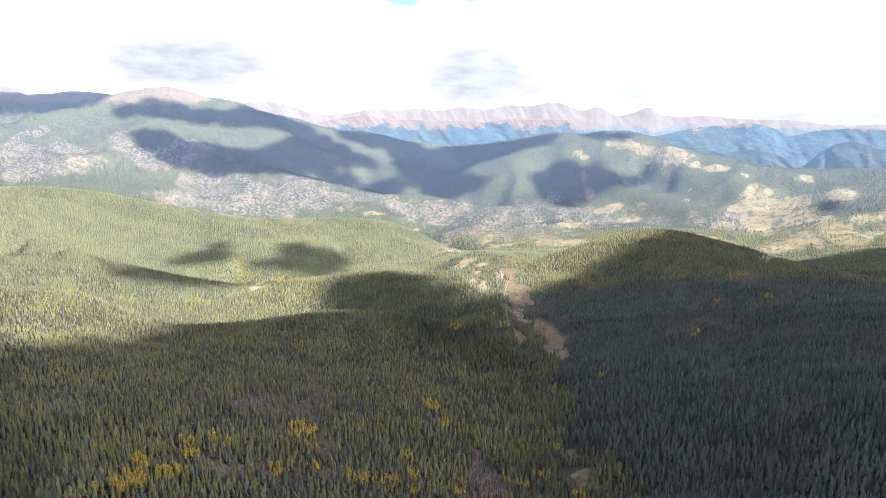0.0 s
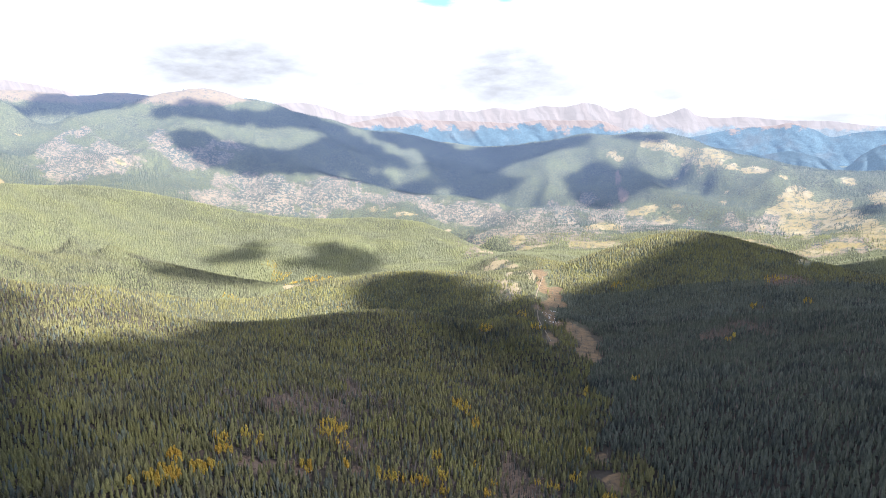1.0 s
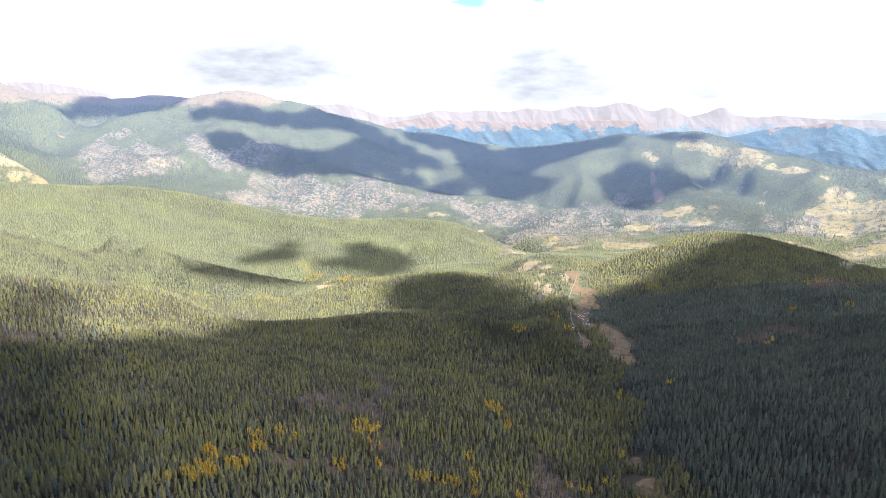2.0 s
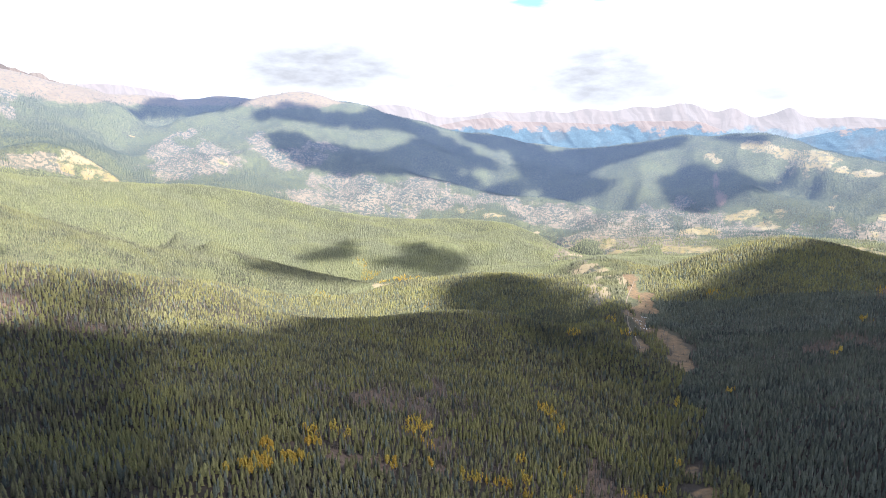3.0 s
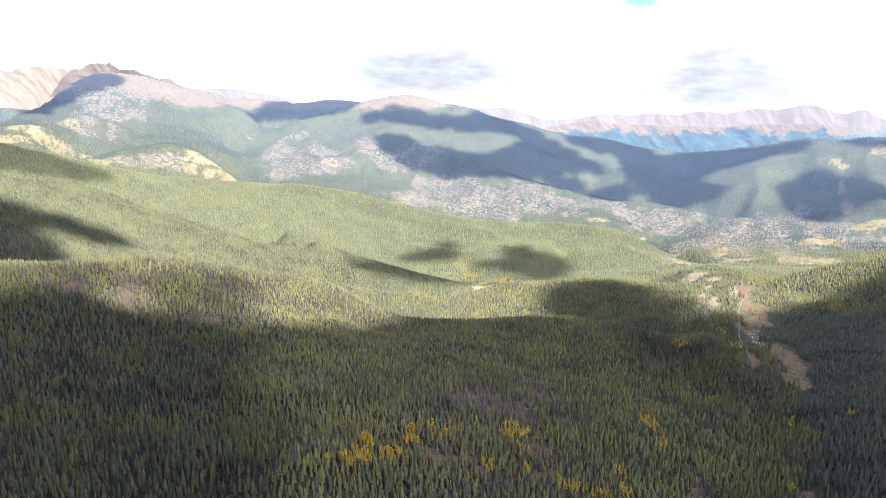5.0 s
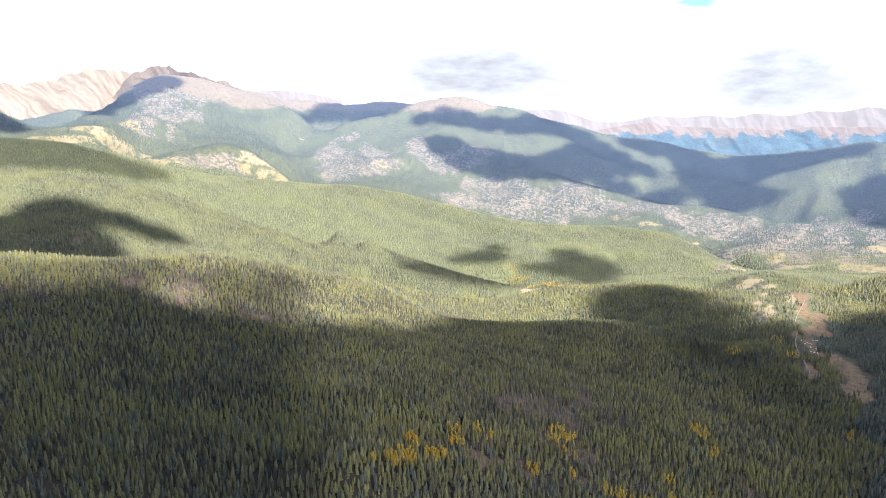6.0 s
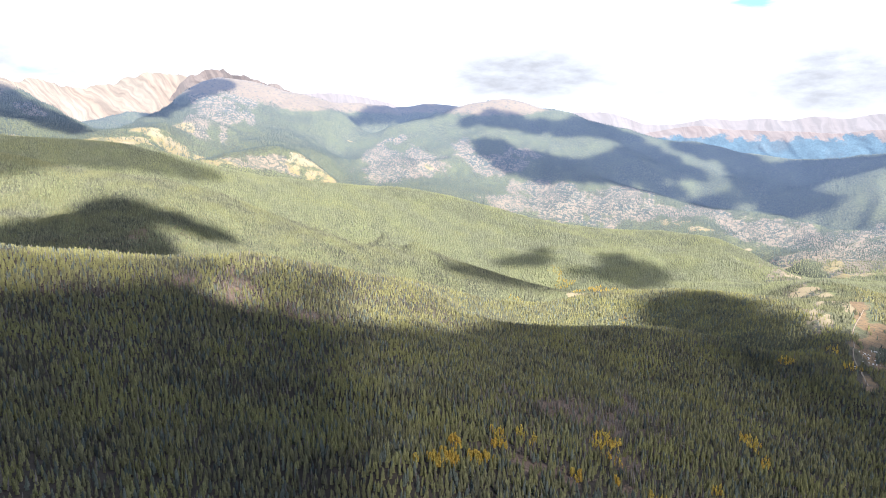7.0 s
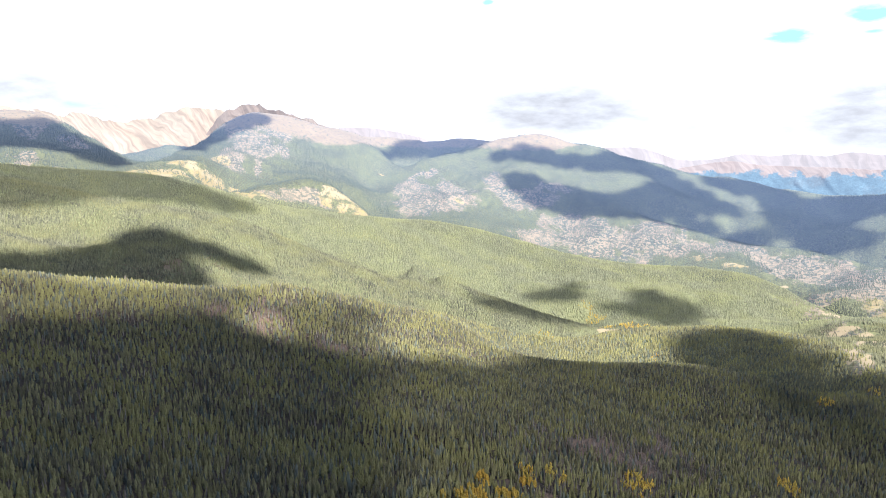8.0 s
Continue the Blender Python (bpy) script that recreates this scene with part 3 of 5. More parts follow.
grid_a, grid_l = np.meshgrid(np.linspace(A0, A1, NA), np.linspace(L0, L1, NL))
grid_r = np.exp(grid_l)
grid_x, grid_y = -np.sin(grid_a) * grid_r, np.cos(grid_a) * grid_r
relief = Relief(RELIEF)
far = smooth(2300, 3600, grid_r)
# keep the lookout's own knoll under the drone
knoll = smooth(280, 180, grid_r)
grid_z = EYE_Z + relief.rise(grid_a, grid_l) * grid_r
grid_z = grid_z * (1 - knoll) + knoll * (EYE_Z - 120 - 0.25 * grid_r)


def off_crests(*names):
    """0 on the named crest lines, rising to 1 away from them, so that small forms leave the skylines alone."""
    pts = np.concatenate([sampled(RELIEF[n], 0.03) for n in names])
    a, l = plan(pts[:, 0], pts[:, 1])
    gap = np.full(grid_a.shape, 9.0)
    for pa, pl in zip(a, l):
        gap = np.minimum(gap, (grid_a - pa) ** 2 + (grid_l - pl) ** 2)
    return smooth(0.0, 0.075, np.sqrt(gap))


away = off_crests("left_mtn", "right_mtn", "two_crest", "side_mtn", "dark_bench", "mid_crest", "gray_crest", "hill_crest", "inner_ridge", "gold_spur")
grid_z += fractal(grid_x, grid_y, 170, 4, 3) * (2.0 + 1.5 * far) * (0.4 + 0.6 * away)
# shallow draws and ribs on the wooded ridges, gullies on the far mountains
slopes = smooth(1150, 1700, grid_r) * (1 - far)
grid_z += (fractal(grid_x, grid_y, 330, 3, 19) * 8 + (0.45 - np.abs(fractal(grid_x, grid_y, 440, 3, 29))) * 30) * slopes * away
grid_z += (fractal(grid_x, grid_y, 420, 4, 11) * 9 + (0.45 - np.abs(fractal(grid_x, grid_y, 560, 4, 23))) * 46) * far * (0.16 + 0.84 * away)
grid_z += fractal(grid_x, grid_y, 110, 3, 37) * 4.5 * far


def height(x, y):
    """Height of the ground, between the points of the grid."""
    a, l = plan(np.asarray(x, float), np.asarray(y, float))
    u = np.clip((a - A0) / (A1 - A0) * (NA - 1), 0, NA - 1.001)
    v = np.clip((l - L0) / (L1 - L0) * (NL - 1), 0, NL - 1.001)
    i, j = u.astype(int), v.astype(int)
    u, v = u - i, v - j
    z = grid_z
    return (z[j, i] * (1 - u) + z[j, i + 1] * u) * (1 - v) + (z[j + 1, i] * (1 - u) + z[j + 1, i + 1] * u) * v

# ---- land cover: patches in plan (x, y, half width across, half length along the bearing) ----
MEADOWS = [(141, 1237, 24, 55), (131, 1165, 22, 56), (113, 1068, 14, 54), (113, 1012, 11, 35), (120, 986, 17, 28), (134, 954, 15, 33), (139, 920, 15, 34), (140, 884, 14, 33), (143, 851, 11, 29), (145, 825, 9, 23), (129, 1321, 14, 64), (129, 1407, 18, 66), (107, 881, 7, 33), (103, 911, 7, 26), (105, 463, 10, 12), (101, 506, 5, 15), (110, 448, 4, 11)]
CLEARINGS = [(-123, 667, 8, 51), (-119, 608, 15, 30), (-112, 550, 11, 19), (-142, 552, 17, 34), (-165, 550, 9, 25), (-128, 407, 14, 13), (-112, 413, 7, 12), (-72, 429, 6, 12), (28, 490, 6, 19), (33, 468, 7, 23), (39, 441, 9, 19), (301, 881, 18, 28), (487, 1131, 20, 25), (340, 920, 16, 32), (345, 872, 6, 22), (693, 3478, 17, 52), (689, 3365, 25, 64)]
CLEARINGS += [(-556, 596, 5, 18), (-521, 572, 6, 17), (-501, 541, 6, 14), (-447, 588, 11, 14), (-459, 580, 6, 14), (-562, 543, 10, 15), (-557, 526, 7, 15)]
GOLD = [(-175, 329, 3, 4), (-172, 346, 5, 8), (-171, 363, 5, 9), (-163, 375, 6, 7), (-153, 382, 5, 5), (-182, 391, 4, 8), (-163, 431, 6, 11), (-160, 453, 6, 12), (-147, 443, 4, 10), (-154, 413, 6, 8), (-105, 415, 4, 6), (-83, 429, 3, 7), (-53, 426, 8, 7), (-34, 425, 4, 8), (-20, 445, 5, 15), (-17, 421, 5, 10), (-26, 486, 4, 10), (-11, 624, 7, 15), (3, 577, 3, 11), (10, 533, 4, 7), (7, 473, 3, 8), (18, 447, 5, 7), (12, 426, 4, 7), (46, 455, 3, 6)]
GOLD += [(75, 461, 5, 7), (92, 518, 3, 10), (112, 674, 2, 14), (17, 936, 10, 14), (72, 1011, 6, 14), (88, 941, 8, 13), (54, 449, 5, 7), (92, 434, 4, 5)]
GOLD += [(266, 1241, 20, 14), (169, 696, 6, 7), (403, 993, 7, 14), (466, 983, 6, 9), (478, 1131, 16, 14), (306, 825, 6, 11), (-572, 1600, 14, 13), (-592, 2020, 20, 18), (-543, 1987, 26, 20), (-459, 1905, 38, 34), (-404, 1884, 20, 16), (-251, 1280, 5, 10), (-103, 493, 9, 18), (-92, 462, 6, 13), (-1562, 2980, 27, 19), (-154, 3616, 14, 11), (-276, 3673, 21, 10), (-1044, 3631, 15, 7)]
THIN = [(-131, 543, 49, 67), (-118, 627, 18, 65), (39, 461, 22, 44), (-97, 465, 23, 42), (330, 892, 38, 51), (479, 1111, 37, 32), (-71, 579, 19, 39), (-157, 411, 21, 24), (-31, 437, 17, 26)]
THIN += [(-517, 570, 25, 47), (-447, 579, 35, 28), (-1044, 889, 88, 66), (-591, 413, 35, 12)]
GRAY = [(-1824, 3033, 73, 126), (-1846, 3234, 59, 36), (-1686, 2883, 112, 104), (-1581, 3046, 99, 79), (-1576, 2928, 96, 46), (-1514, 3354, 76, 76), (-1432, 3275, 97, 51), (-1327, 3234, 73, 28), (-1143, 3090, 58, 103), (-1277, 3329, 97, 53), (-1175, 2978, 87, 77), (-1051, 3256, 164, 56), (-923, 3164, 184, 89), (-820, 3263, 134, 84), (-692, 3274, 91, 85), (-831, 3095, 205, 52), (-624, 3182, 88, 59), (-1221, 3440, 76, 37)]
GRAY += [(-221, 3263, 144, 110), (-63, 3222, 141, 111), (91, 3148, 138, 150), (210, 2961, 130, 128), (354, 3007, 109, 155), (38, 2916, 128, 41), (242, 2810, 124, 70), (403, 2827, 103, 74), (454, 2714, 62, 62), (328, 3194, 92, 128), (464, 3290, 95, 121), (662, 2973, 134, 154), (817, 2843, 104, 161), (1083, 2883, 123, 128), (1198, 2768, 106, 152), (1313, 2359, 119, 60), (1221, 2361, 117, 30), (1428, 2332, 61, 63), (598, 3150, 92, 111), (-432, 3279, 132, 69)]
GRAY += [(-60, 2537, 53, 123), (30, 2307, 66, 278), (58, 1391, 18, 134), (67, 1203, 11, 52), (58, 1882, 42, 36), (-28, 2429, 39, 101)]
GRAY += [(-2605, 2825, 74, 40), (-2519, 2846, 67, 33), (-2458, 2836, 42, 34), (-2571, 2690, 59, 54), (-2507, 2761, 77, 49), (-2344, 2317, 53, 65), (-2375, 2435, 119, 138), (-2480, 2699, 99, 106), (-2305, 2333, 79, 65), (-2381, 2663, 74, 77), (-1876, 2283, 80, 38), (-1813, 2309, 61, 22), (-1933, 2181, 60, 24), (-1735, 2980, 72, 113), (-1823, 3087, 49, 66), (-1620, 2790, 88, 70), (-1655, 3131, 96, 110)]
GRAY += [(-2846, 1750, 53, 77), (-2914, 1856, 44, 73), (-2880, 1801, 49, 53), (-2741, 1860, 42, 53), (-2658, 1851, 47, 38), (-2540, 1555, 48, 76), (-2487, 1491, 30, 41), (-2432, 1600, 19, 25), (-2430, 2599, 62, 119), (-2513, 2773, 72, 55), (-2504, 2883, 43, 30), (-2355, 2437, 43, 73), (-2408, 3040, 62, 24)]
STRAW = [(984, 3600, 137, 39), (1098, 3504, 100, 61), (899, 3628, 78, 24), (1121, 3429, 37, 26), (1198, 3384, 52, 28), (1290, 3341, 63, 25), (1378, 3229, 28, 19), (674, 3642, 30, 22), (718, 3597, 29, 11), (933, 3490, 49, 5), (1082, 3167, 35, 41), (1137, 3254, 14, 11), (1394, 3077, 59, 53), (1390, 2954, 104, 67), (1272, 2952, 56, 50), (1402, 2735, 128, 64), (1394, 2516, 138, 82)]
STRAW += [(1413, 2338, 87, 47), (1586, 3126, 50, 41), (1632, 2846, 52, 90), (1193, 2383, 77, 23), (1271, 2387, 56, 21), (1556, 2519, 52, 49), (1403, 2652, 192, 77), (1386, 2891, 118, 76), (1361, 3026, 69, 54), (1396, 2410, 124, 53), (1046, 2499, 78, 41), (614, 1310, 30, 58), (999, 2590, 49, 35), (751, 3156, 104, 33), (542, 2974, 82, 45), (476, 2717, 75, 53), (176, 2857, 50, 43), (215, 2753, 79, 23), (-465, 3142, 81, 28), (-335, 3097, 55, 16), (811, 3039, 33, 48), (325, 1478, 24, 25)]
STRAW += [(-2210, 1869, 79, 44), (-2238, 2022, 82, 33), (-2388, 2313, 69, 54), (-2218, 2064, 97, 22), (-2179, 2175, 88, 19), (-1988, 2116, 93, 27), (-1800, 2406, 62, 33), (-1702, 2384, 70, 29), (-1802, 2331, 52, 17), (-1542, 3034, 27, 16), (-2035, 3106, 24, 10)]
HAY = [(-467, 1811, 33, 69), (-425, 1855, 39, 24), (-485, 1769, 18, 20), (-368, 1881, 21, 15), (-120, 3019, 29, 13), (-53, 2953, 33, 10), (7, 2882, 34, 6), (48, 2440, 29, 109), (68, 1906, 21, 22), (99, 1844, 21, 21), (101, 1436, 13, 42), (112, 1355, 10, 46), (71, 1389, 10, 71), (69, 1233, 8, 45), (53, 1280, 7, 60), (43, 1874, 16, 19), (176, 1775, 14, 56)]
# ---- clouds: round puffs in plan (x, y, radius) at cloud height ----
CLOUDS = {}
CLOUDS["over_knoll"] = [(1390, -459, 120), (1446, -361, 120), (1460, -557, 120), (1474, -249, 120), (1474, -137, 120), (1502, -459, 120), (1530, -669, 120), (1558, -361, 120), (1572, -571, 120), (1572, -207, 120), (1614, -473, 120), (1642, -669, 120), (1642, -291, 120), (1684, -571, 120), (1684, -389, 120), (1684, -193, 105), (1586, -767, 100), (1754, -305, 91), (1642, -109, 78), (1754, -487, 78), (1656, -39, 63), (1796, -375, 63), (1516, -39, 50), (1572, -95, 47), (1796, -431, 47), (1558, -851, 35), (1684, -767, 35), (1838, -319, 35), (1530, -837, 31), (1586, -865, 31), (1614, -851, 31), (1782, -221, 31)]
CLOUDS["over_knoll"] += [(1278, -459, 22), (1348, -557, 22), (1362, -249, 22), (1418, -655, 22), (1754, -655, 22), (1264, -445, 22), (1278, -431, 22), (1292, -501, 22), (1292, -417, 22), (1306, -389, 22), (1320, -375, 22), (1334, -361, 22), (1348, -319, 22), (1362, -599, 22), (1362, -291, 22), (1362, -221, 22), (1376, -207, 22), (1376, -179, 22), (1390, -641, 22), (1418, -683, 22), (1432, -711, 22), (1488, -781, 22)]
CLOUDS["over_near_slope"] = [(1098, -716, 110), (1126, -618, 110), (1196, -758, 110), (1210, -660, 110), (1294, -800, 110), (1294, -702, 110), (1364, -870, 110), (1224, -562, 99), (1378, -758, 84), (1448, -828, 67), (1308, -604, 57), (1462, -884, 44), (1098, -520, 35), (1238, -478, 35), (1014, -758, 31), (1028, -646, 31), (1140, -520, 31), (1378, -660, 31), (1308, -548, 22), (1364, -632, 22), (1462, -772, 22), (1504, -884, 22), (986, -772, 22), (1000, -730, 22), (1014, -674, 22), (1028, -786, 22), (1028, -618, 22), (1028, -590, 22), (1042, -576, 22), (1056, -800, 22), (1056, -548, 22), (1070, -534, 22)]
CLOUDS["over_near_slope"] += [(1084, -814, 22), (1084, -492, 22), (1112, -814, 22), (1126, -828, 22), (1154, -842, 22), (1196, -856, 22), (1224, -870, 22), (1252, -884, 22)]
CLOUDS["over_dark_hill"] = [(1963, -171, 220), (2095, -17, 220), (2205, 137, 220), (2293, -39, 220), (2337, 291, 220), (2403, 115, 220), (2161, -193, 188), (2007, -369, 174), (1787, -105, 123), (1919, -523, 123), (1809, -853, 110), (1853, -633, 99), (1809, -721, 78), (1699, -831, 55), (1853, -17, 55), (1985, 137, 55), (2139, 313, 55), (2161, -369, 55), (1897, 5, 49), (1941, 93, 49), (2249, 467, 49), (1721, -787, 35), (1743, -765, 35), (1787, 5, 35), (1853, -435, 35), (2007, 181, 35), (2029, -523, 35), (2029, 203, 35), (2095, 291, 35), (2315, -237, 35), (2469, -105, 35), (1633, -875, 30)]
CLOUDS["over_dark_hill"] += [(1655, -853, 30), (1677, -875, 30), (1721, -193, 30), (1743, -215, 30), (1743, 49, 30), (1787, -237, 30), (1809, -545, 30), (1809, -281, 30), (1831, -457, 30), (1853, -391, 30), (1853, -347, 30)]
CLOUDS["over_back_ridge"] = [(2763, 593, 143), (2888, 568, 140), (3013, 618, 112), (2938, 443, 79), (2838, 693, 63), (2988, 493, 63), (3113, 643, 40), (2863, 443, 30), (2863, 743, 30), (2888, 718, 30), (2913, 368, 30), (2963, 368, 30)]
CLOUDS["over_spur"] = [(1695, 95, 109), (1659, 221, 103), (1641, 311, 45), (1785, 23, 40), (1605, 293, 29), (1749, 185, 29), (1569, 221, 22), (1569, 257, 22), (1587, 167, 22), (1587, 275, 22), (1605, 149, 22), (1659, 347, 22), (1677, 329, 22), (1695, 311, 22), (1713, 293, 22), (1731, 275, 22), (1749, 221, 22), (1749, 257, 22)]
CLOUDS["over_meadow"] = [(1170, 535, 90), (1250, 595, 90), (1450, 875, 90), (1470, 955, 90), (1530, 815, 90), (1530, 895, 90), (1530, 1015, 90), (1190, 895, 67), (1410, 1015, 63), (1110, 475, 50), (1130, 855, 50), (1170, 955, 45), (1170, 995, 45), (1370, 1095, 45), (1590, 955, 45), (1070, 455, 32), (1150, 1035, 32), (1150, 1075, 32), (1250, 515, 32), (1330, 595, 32), (1330, 875, 32), (1350, 855, 32), (1050, 435, 22), (1090, 435, 22), (1090, 515, 22), (1090, 535, 22), (1090, 555, 22), (1090, 835, 22), (1110, 815, 22), (1110, 895, 22), (1130, 915, 22), (1130, 1055, 22)]
CLOUDS["over_meadow"] += [(1130, 1095, 22)]
CLOUDS["over_inner"] = [(551, -332, 120), (551, -224, 120), (497, -134, 118), (659, -224, 114), (425, -62, 73), (479, -476, 60), (533, -26, 60), (605, -134, 57), (605, -8, 57), (371, -26, 40), (479, -422, 40), (479, -26, 40), (641, 28, 40), (659, -8, 40), (677, 28, 29), (371, 10, 20), (389, 10, 20), (407, -188, 20), (407, 10, 20), (425, -494, 20), (425, -206, 20), (425, 10, 20), (461, -386, 20), (461, -278, 20), (461, 10, 20), (479, -530, 20), (497, -530, 20), (515, -530, 20), (515, 28, 20), (551, 28, 20)]
CLOUDS["over_left_mountain"] = [(439, 2323, 150), (619, 2383, 150), (769, 2413, 150), (859, 2533, 150), (919, 2653, 150), (949, 2413, 150), (1039, 2713, 150), (499, 2863, 139), (1039, 2563, 134), (79, 2683, 121), (259, 2383, 121), (619, 2833, 101), (709, 2863, 101), (1159, 2653, 101), (799, 2863, 95), (1249, 2653, 95), (1549, 2443, 95), (-71, 2623, 75), (199, 2743, 75), (319, 2743, 75), (379, 2803, 75), (949, 2833, 75), (1069, 2323, 75), (-41, 2713, 67), (139, 2413, 67), (259, 2713, 67), (259, 2773, 67), (409, 2743, 67), (469, 2983, 67), (499, 2443, 67), (559, 2263, 67), (619, 2923, 67)]
CLOUDS["over_left_mountain"] += [(649, 2233, 67), (709, 2263, 67), (829, 2293, 67), (859, 2773, 67), (1159, 2323, 67), (1159, 2503, 67), (1219, 2323, 67), (1249, 2473, 67), (1279, 2323, 67), (1309, 2473, 67), (1339, 2653, 67), (1459, 2293, 67), (1459, 2443, 67), (1519, 2293, 67), (1579, 2293, 67), (379, 3013, 48), (469, 2743, 48), (769, 2263, 48)]
CLOUDS["over_saddle"] = [(1632, 2691, 180), (1728, 2819, 180), (1888, 2819, 148), (1760, 2595, 129), (1856, 2467, 129), (1344, 2979, 113), (1440, 2915, 113), (1536, 2819, 113), (2016, 2819, 113), (1248, 2947, 108), (2144, 2819, 80), (1088, 2947, 72), (1152, 2947, 72), (1376, 3075, 72), (1024, 2979, 36), (1024, 3075, 36), (1184, 3043, 36), (1184, 3075, 36), (1216, 3043, 36), (1248, 3043, 36), (1312, 3107, 36), (1440, 2787, 36), (1472, 2659, 36), (1472, 2691, 36), (1504, 2595, 36), (1536, 2563, 36), (1600, 2915, 36), (1632, 2499, 36), (1664, 2499, 36), (1664, 2979, 36), (1696, 2499, 36), (1696, 2979, 36)]
CLOUDS["over_saddle"] += [(1728, 2979, 36), (1760, 2979, 36), (1792, 2979, 36), (1824, 2243, 36), (1824, 2275, 36), (1824, 2691, 36), (1824, 2947, 36), (1856, 2243, 36), (1856, 2947, 36), (1888, 2691, 36), (1888, 2947, 36), (1984, 2435, 36), (1984, 2499, 36), (1984, 2723, 36)]
CLOUDS["over_right_mountain"] = [(2393, 2368, 140), (2449, 2256, 140), (2561, 2312, 94), (2281, 2452, 70), (2421, 2116, 70), (2309, 2508, 63), (2505, 2704, 63), (2701, 2340, 63), (2505, 2144, 44), (2645, 2228, 44), (3317, 1612, 44), (3345, 1668, 44), (2253, 2508, 31), (2281, 2564, 31), (2309, 2256, 31), (2337, 2816, 31), (2365, 2144, 31), (2365, 2508, 31), (2365, 2788, 31), (2365, 2900, 31), (2393, 2732, 31), (2393, 2788, 31), (2421, 2732, 31), (2449, 2060, 31), (2449, 2676, 31), (2449, 2704, 31), (2449, 2732, 31), (2477, 2088, 31)]
CLOUDS["over_side_peak"] = [(-1570, 771, 160), (-1480, 891, 160), (-1420, 711, 160), (-1330, 831, 160), (-1180, 891, 150), (-1270, 1581, 121), (-1030, 891, 121), (-1180, 1461, 106), (-1360, 2031, 101), (-1330, 1911, 95), (-1300, 1701, 95), (-1720, 741, 67), (-1390, 1011, 67), (-1330, 981, 67), (-1300, 1791, 67), (-1570, 1011, 48), (-1540, 621, 48), (-1540, 1791, 48), (-1510, 591, 48), (-1390, 561, 48), (-1330, 591, 48), (-910, 891, 48), (-1720, 801, 34), (-1690, 681, 34), (-1690, 861, 34), (-1690, 891, 34), (-1630, 921, 34), (-1600, 981, 34), (-1540, 1041, 34), (-1480, 1041, 34)]
# Thin cloud out of view, added to dim the ridges on the left
CLOUDS["dimming_wisp_over_ridge"] = [(-550, 332, 170), (-472, 462, 170), (-394, 332, 170), (-316, 46, 170), (-316, 202, 170), (-290, 436, 170), (-186, -32, 170), (-30, -6, 165), (-134, 410, 146), (-4, 488, 124), (-654, 124, 120), (-56, -162, 120), (-472, 20, 105), (-212, 306, 105), (-576, 46, 92), (-394, 592, 92), (958, -604, 87), (22, -240, 82), (1010, -526, 82), (1166, -396, 82), (-420, -58, 58), (-160, -188, 58), (74, 566, 58), (958, -682, 58), (1036, -448, 58), (-316, -110, 41), (-160, 228, 41), (48, -136, 41), (74, -292, 41), (74, -110, 41), (880, -656, 41), (1166, -318, 41)]
CLOUDS["dimming_wisp_over_ridge"] += [(1192, -474, 41), (1218, -448, 41), (-680, 20, 34), (-550, -32, 34), (-550, 124, 34), (-472, 202, 34), (-446, 124, 34), (-368, -110, 34), (-290, -136, 34), (-264, -162, 34), (-212, -188, 34), (-212, 566, 34), (-186, 540, 34), (-108, 540, 34)]
# Unseen cloud added to deepen the dark of the wooded bench
CLOUDS["over_bench"] = [(-750, 2936, 120), (-660, 2606, 120), (-660, 2816, 120), (-570, 2876, 120), (-480, 2816, 120), (-450, 2936, 120), (-420, 3056, 120), (-360, 2666, 120), (-600, 2726, 106), (-540, 2636, 75), (-390, 2546, 75), (-720, 2456, 67), (-720, 2516, 67), (-300, 2756, 67)]
# ---- far ranges: skylines (x, y, z) ----
SKYLINES = {}
SKYLINES["high_range"] = [(-2954, 3972, 533), (-2863, 4038, 537), (-2770, 4102, 534), (-2675, 4165, 520), (-2578, 4225, 498), (-2480, 4284, 472), (-2334, 4365, 422), (-1754, 4629, 393), (-1287, 4780, 410), (-1111, 4824, 407), (-1004, 4847, 378), (-858, 4875, 330), (-709, 4899, 330), (-614, 4912, 342), (-481, 4927, 368), (-327, 4939, 357), (-173, 4947, 369), (-18, 4950, 358), (137, 4948, 381), (292, 4941, 366), (445, 4930, 393), (597, 4914, 390), (729, 4896, 416), (822, 4881, 401), (934, 4861, 360), (1043, 4839, 383), (1153, 4814, 327), (1259, 4787, 346), (1361, 4759, 383), (1432, 4738, 335), (1567, 4695, 321), (1697, 4650, 329), (1856, 4589, 312), (2008, 4524, 306), (2154, 4457, 304), (2294, 4386, 285), (2427, 4314, 276), (2595, 4215, 285), (2993, 3943, 284)]
SKYLINES["blue_range"] = [(-906, 4714, 261), (-725, 4745, 298), (-615, 4760, 316), (-504, 4773, 324), (-393, 4784, 305), (-168, 4797, 295), (58, 4800, 291), (247, 4794, 281), (433, 4780, 304), (582, 4765, 300), (801, 4733, 301), (910, 4713, 265), (1054, 4683, 215), (1262, 4631, 188), (1428, 4583, 215), (1619, 4519, 260), (1803, 4449, 276), (1890, 4412, 293), (2008, 4360, 257), (2095, 4318, 215), (2202, 4265, 240), (2355, 4183, 259), (2520, 4086, 255), (2906, 3821, 248)]
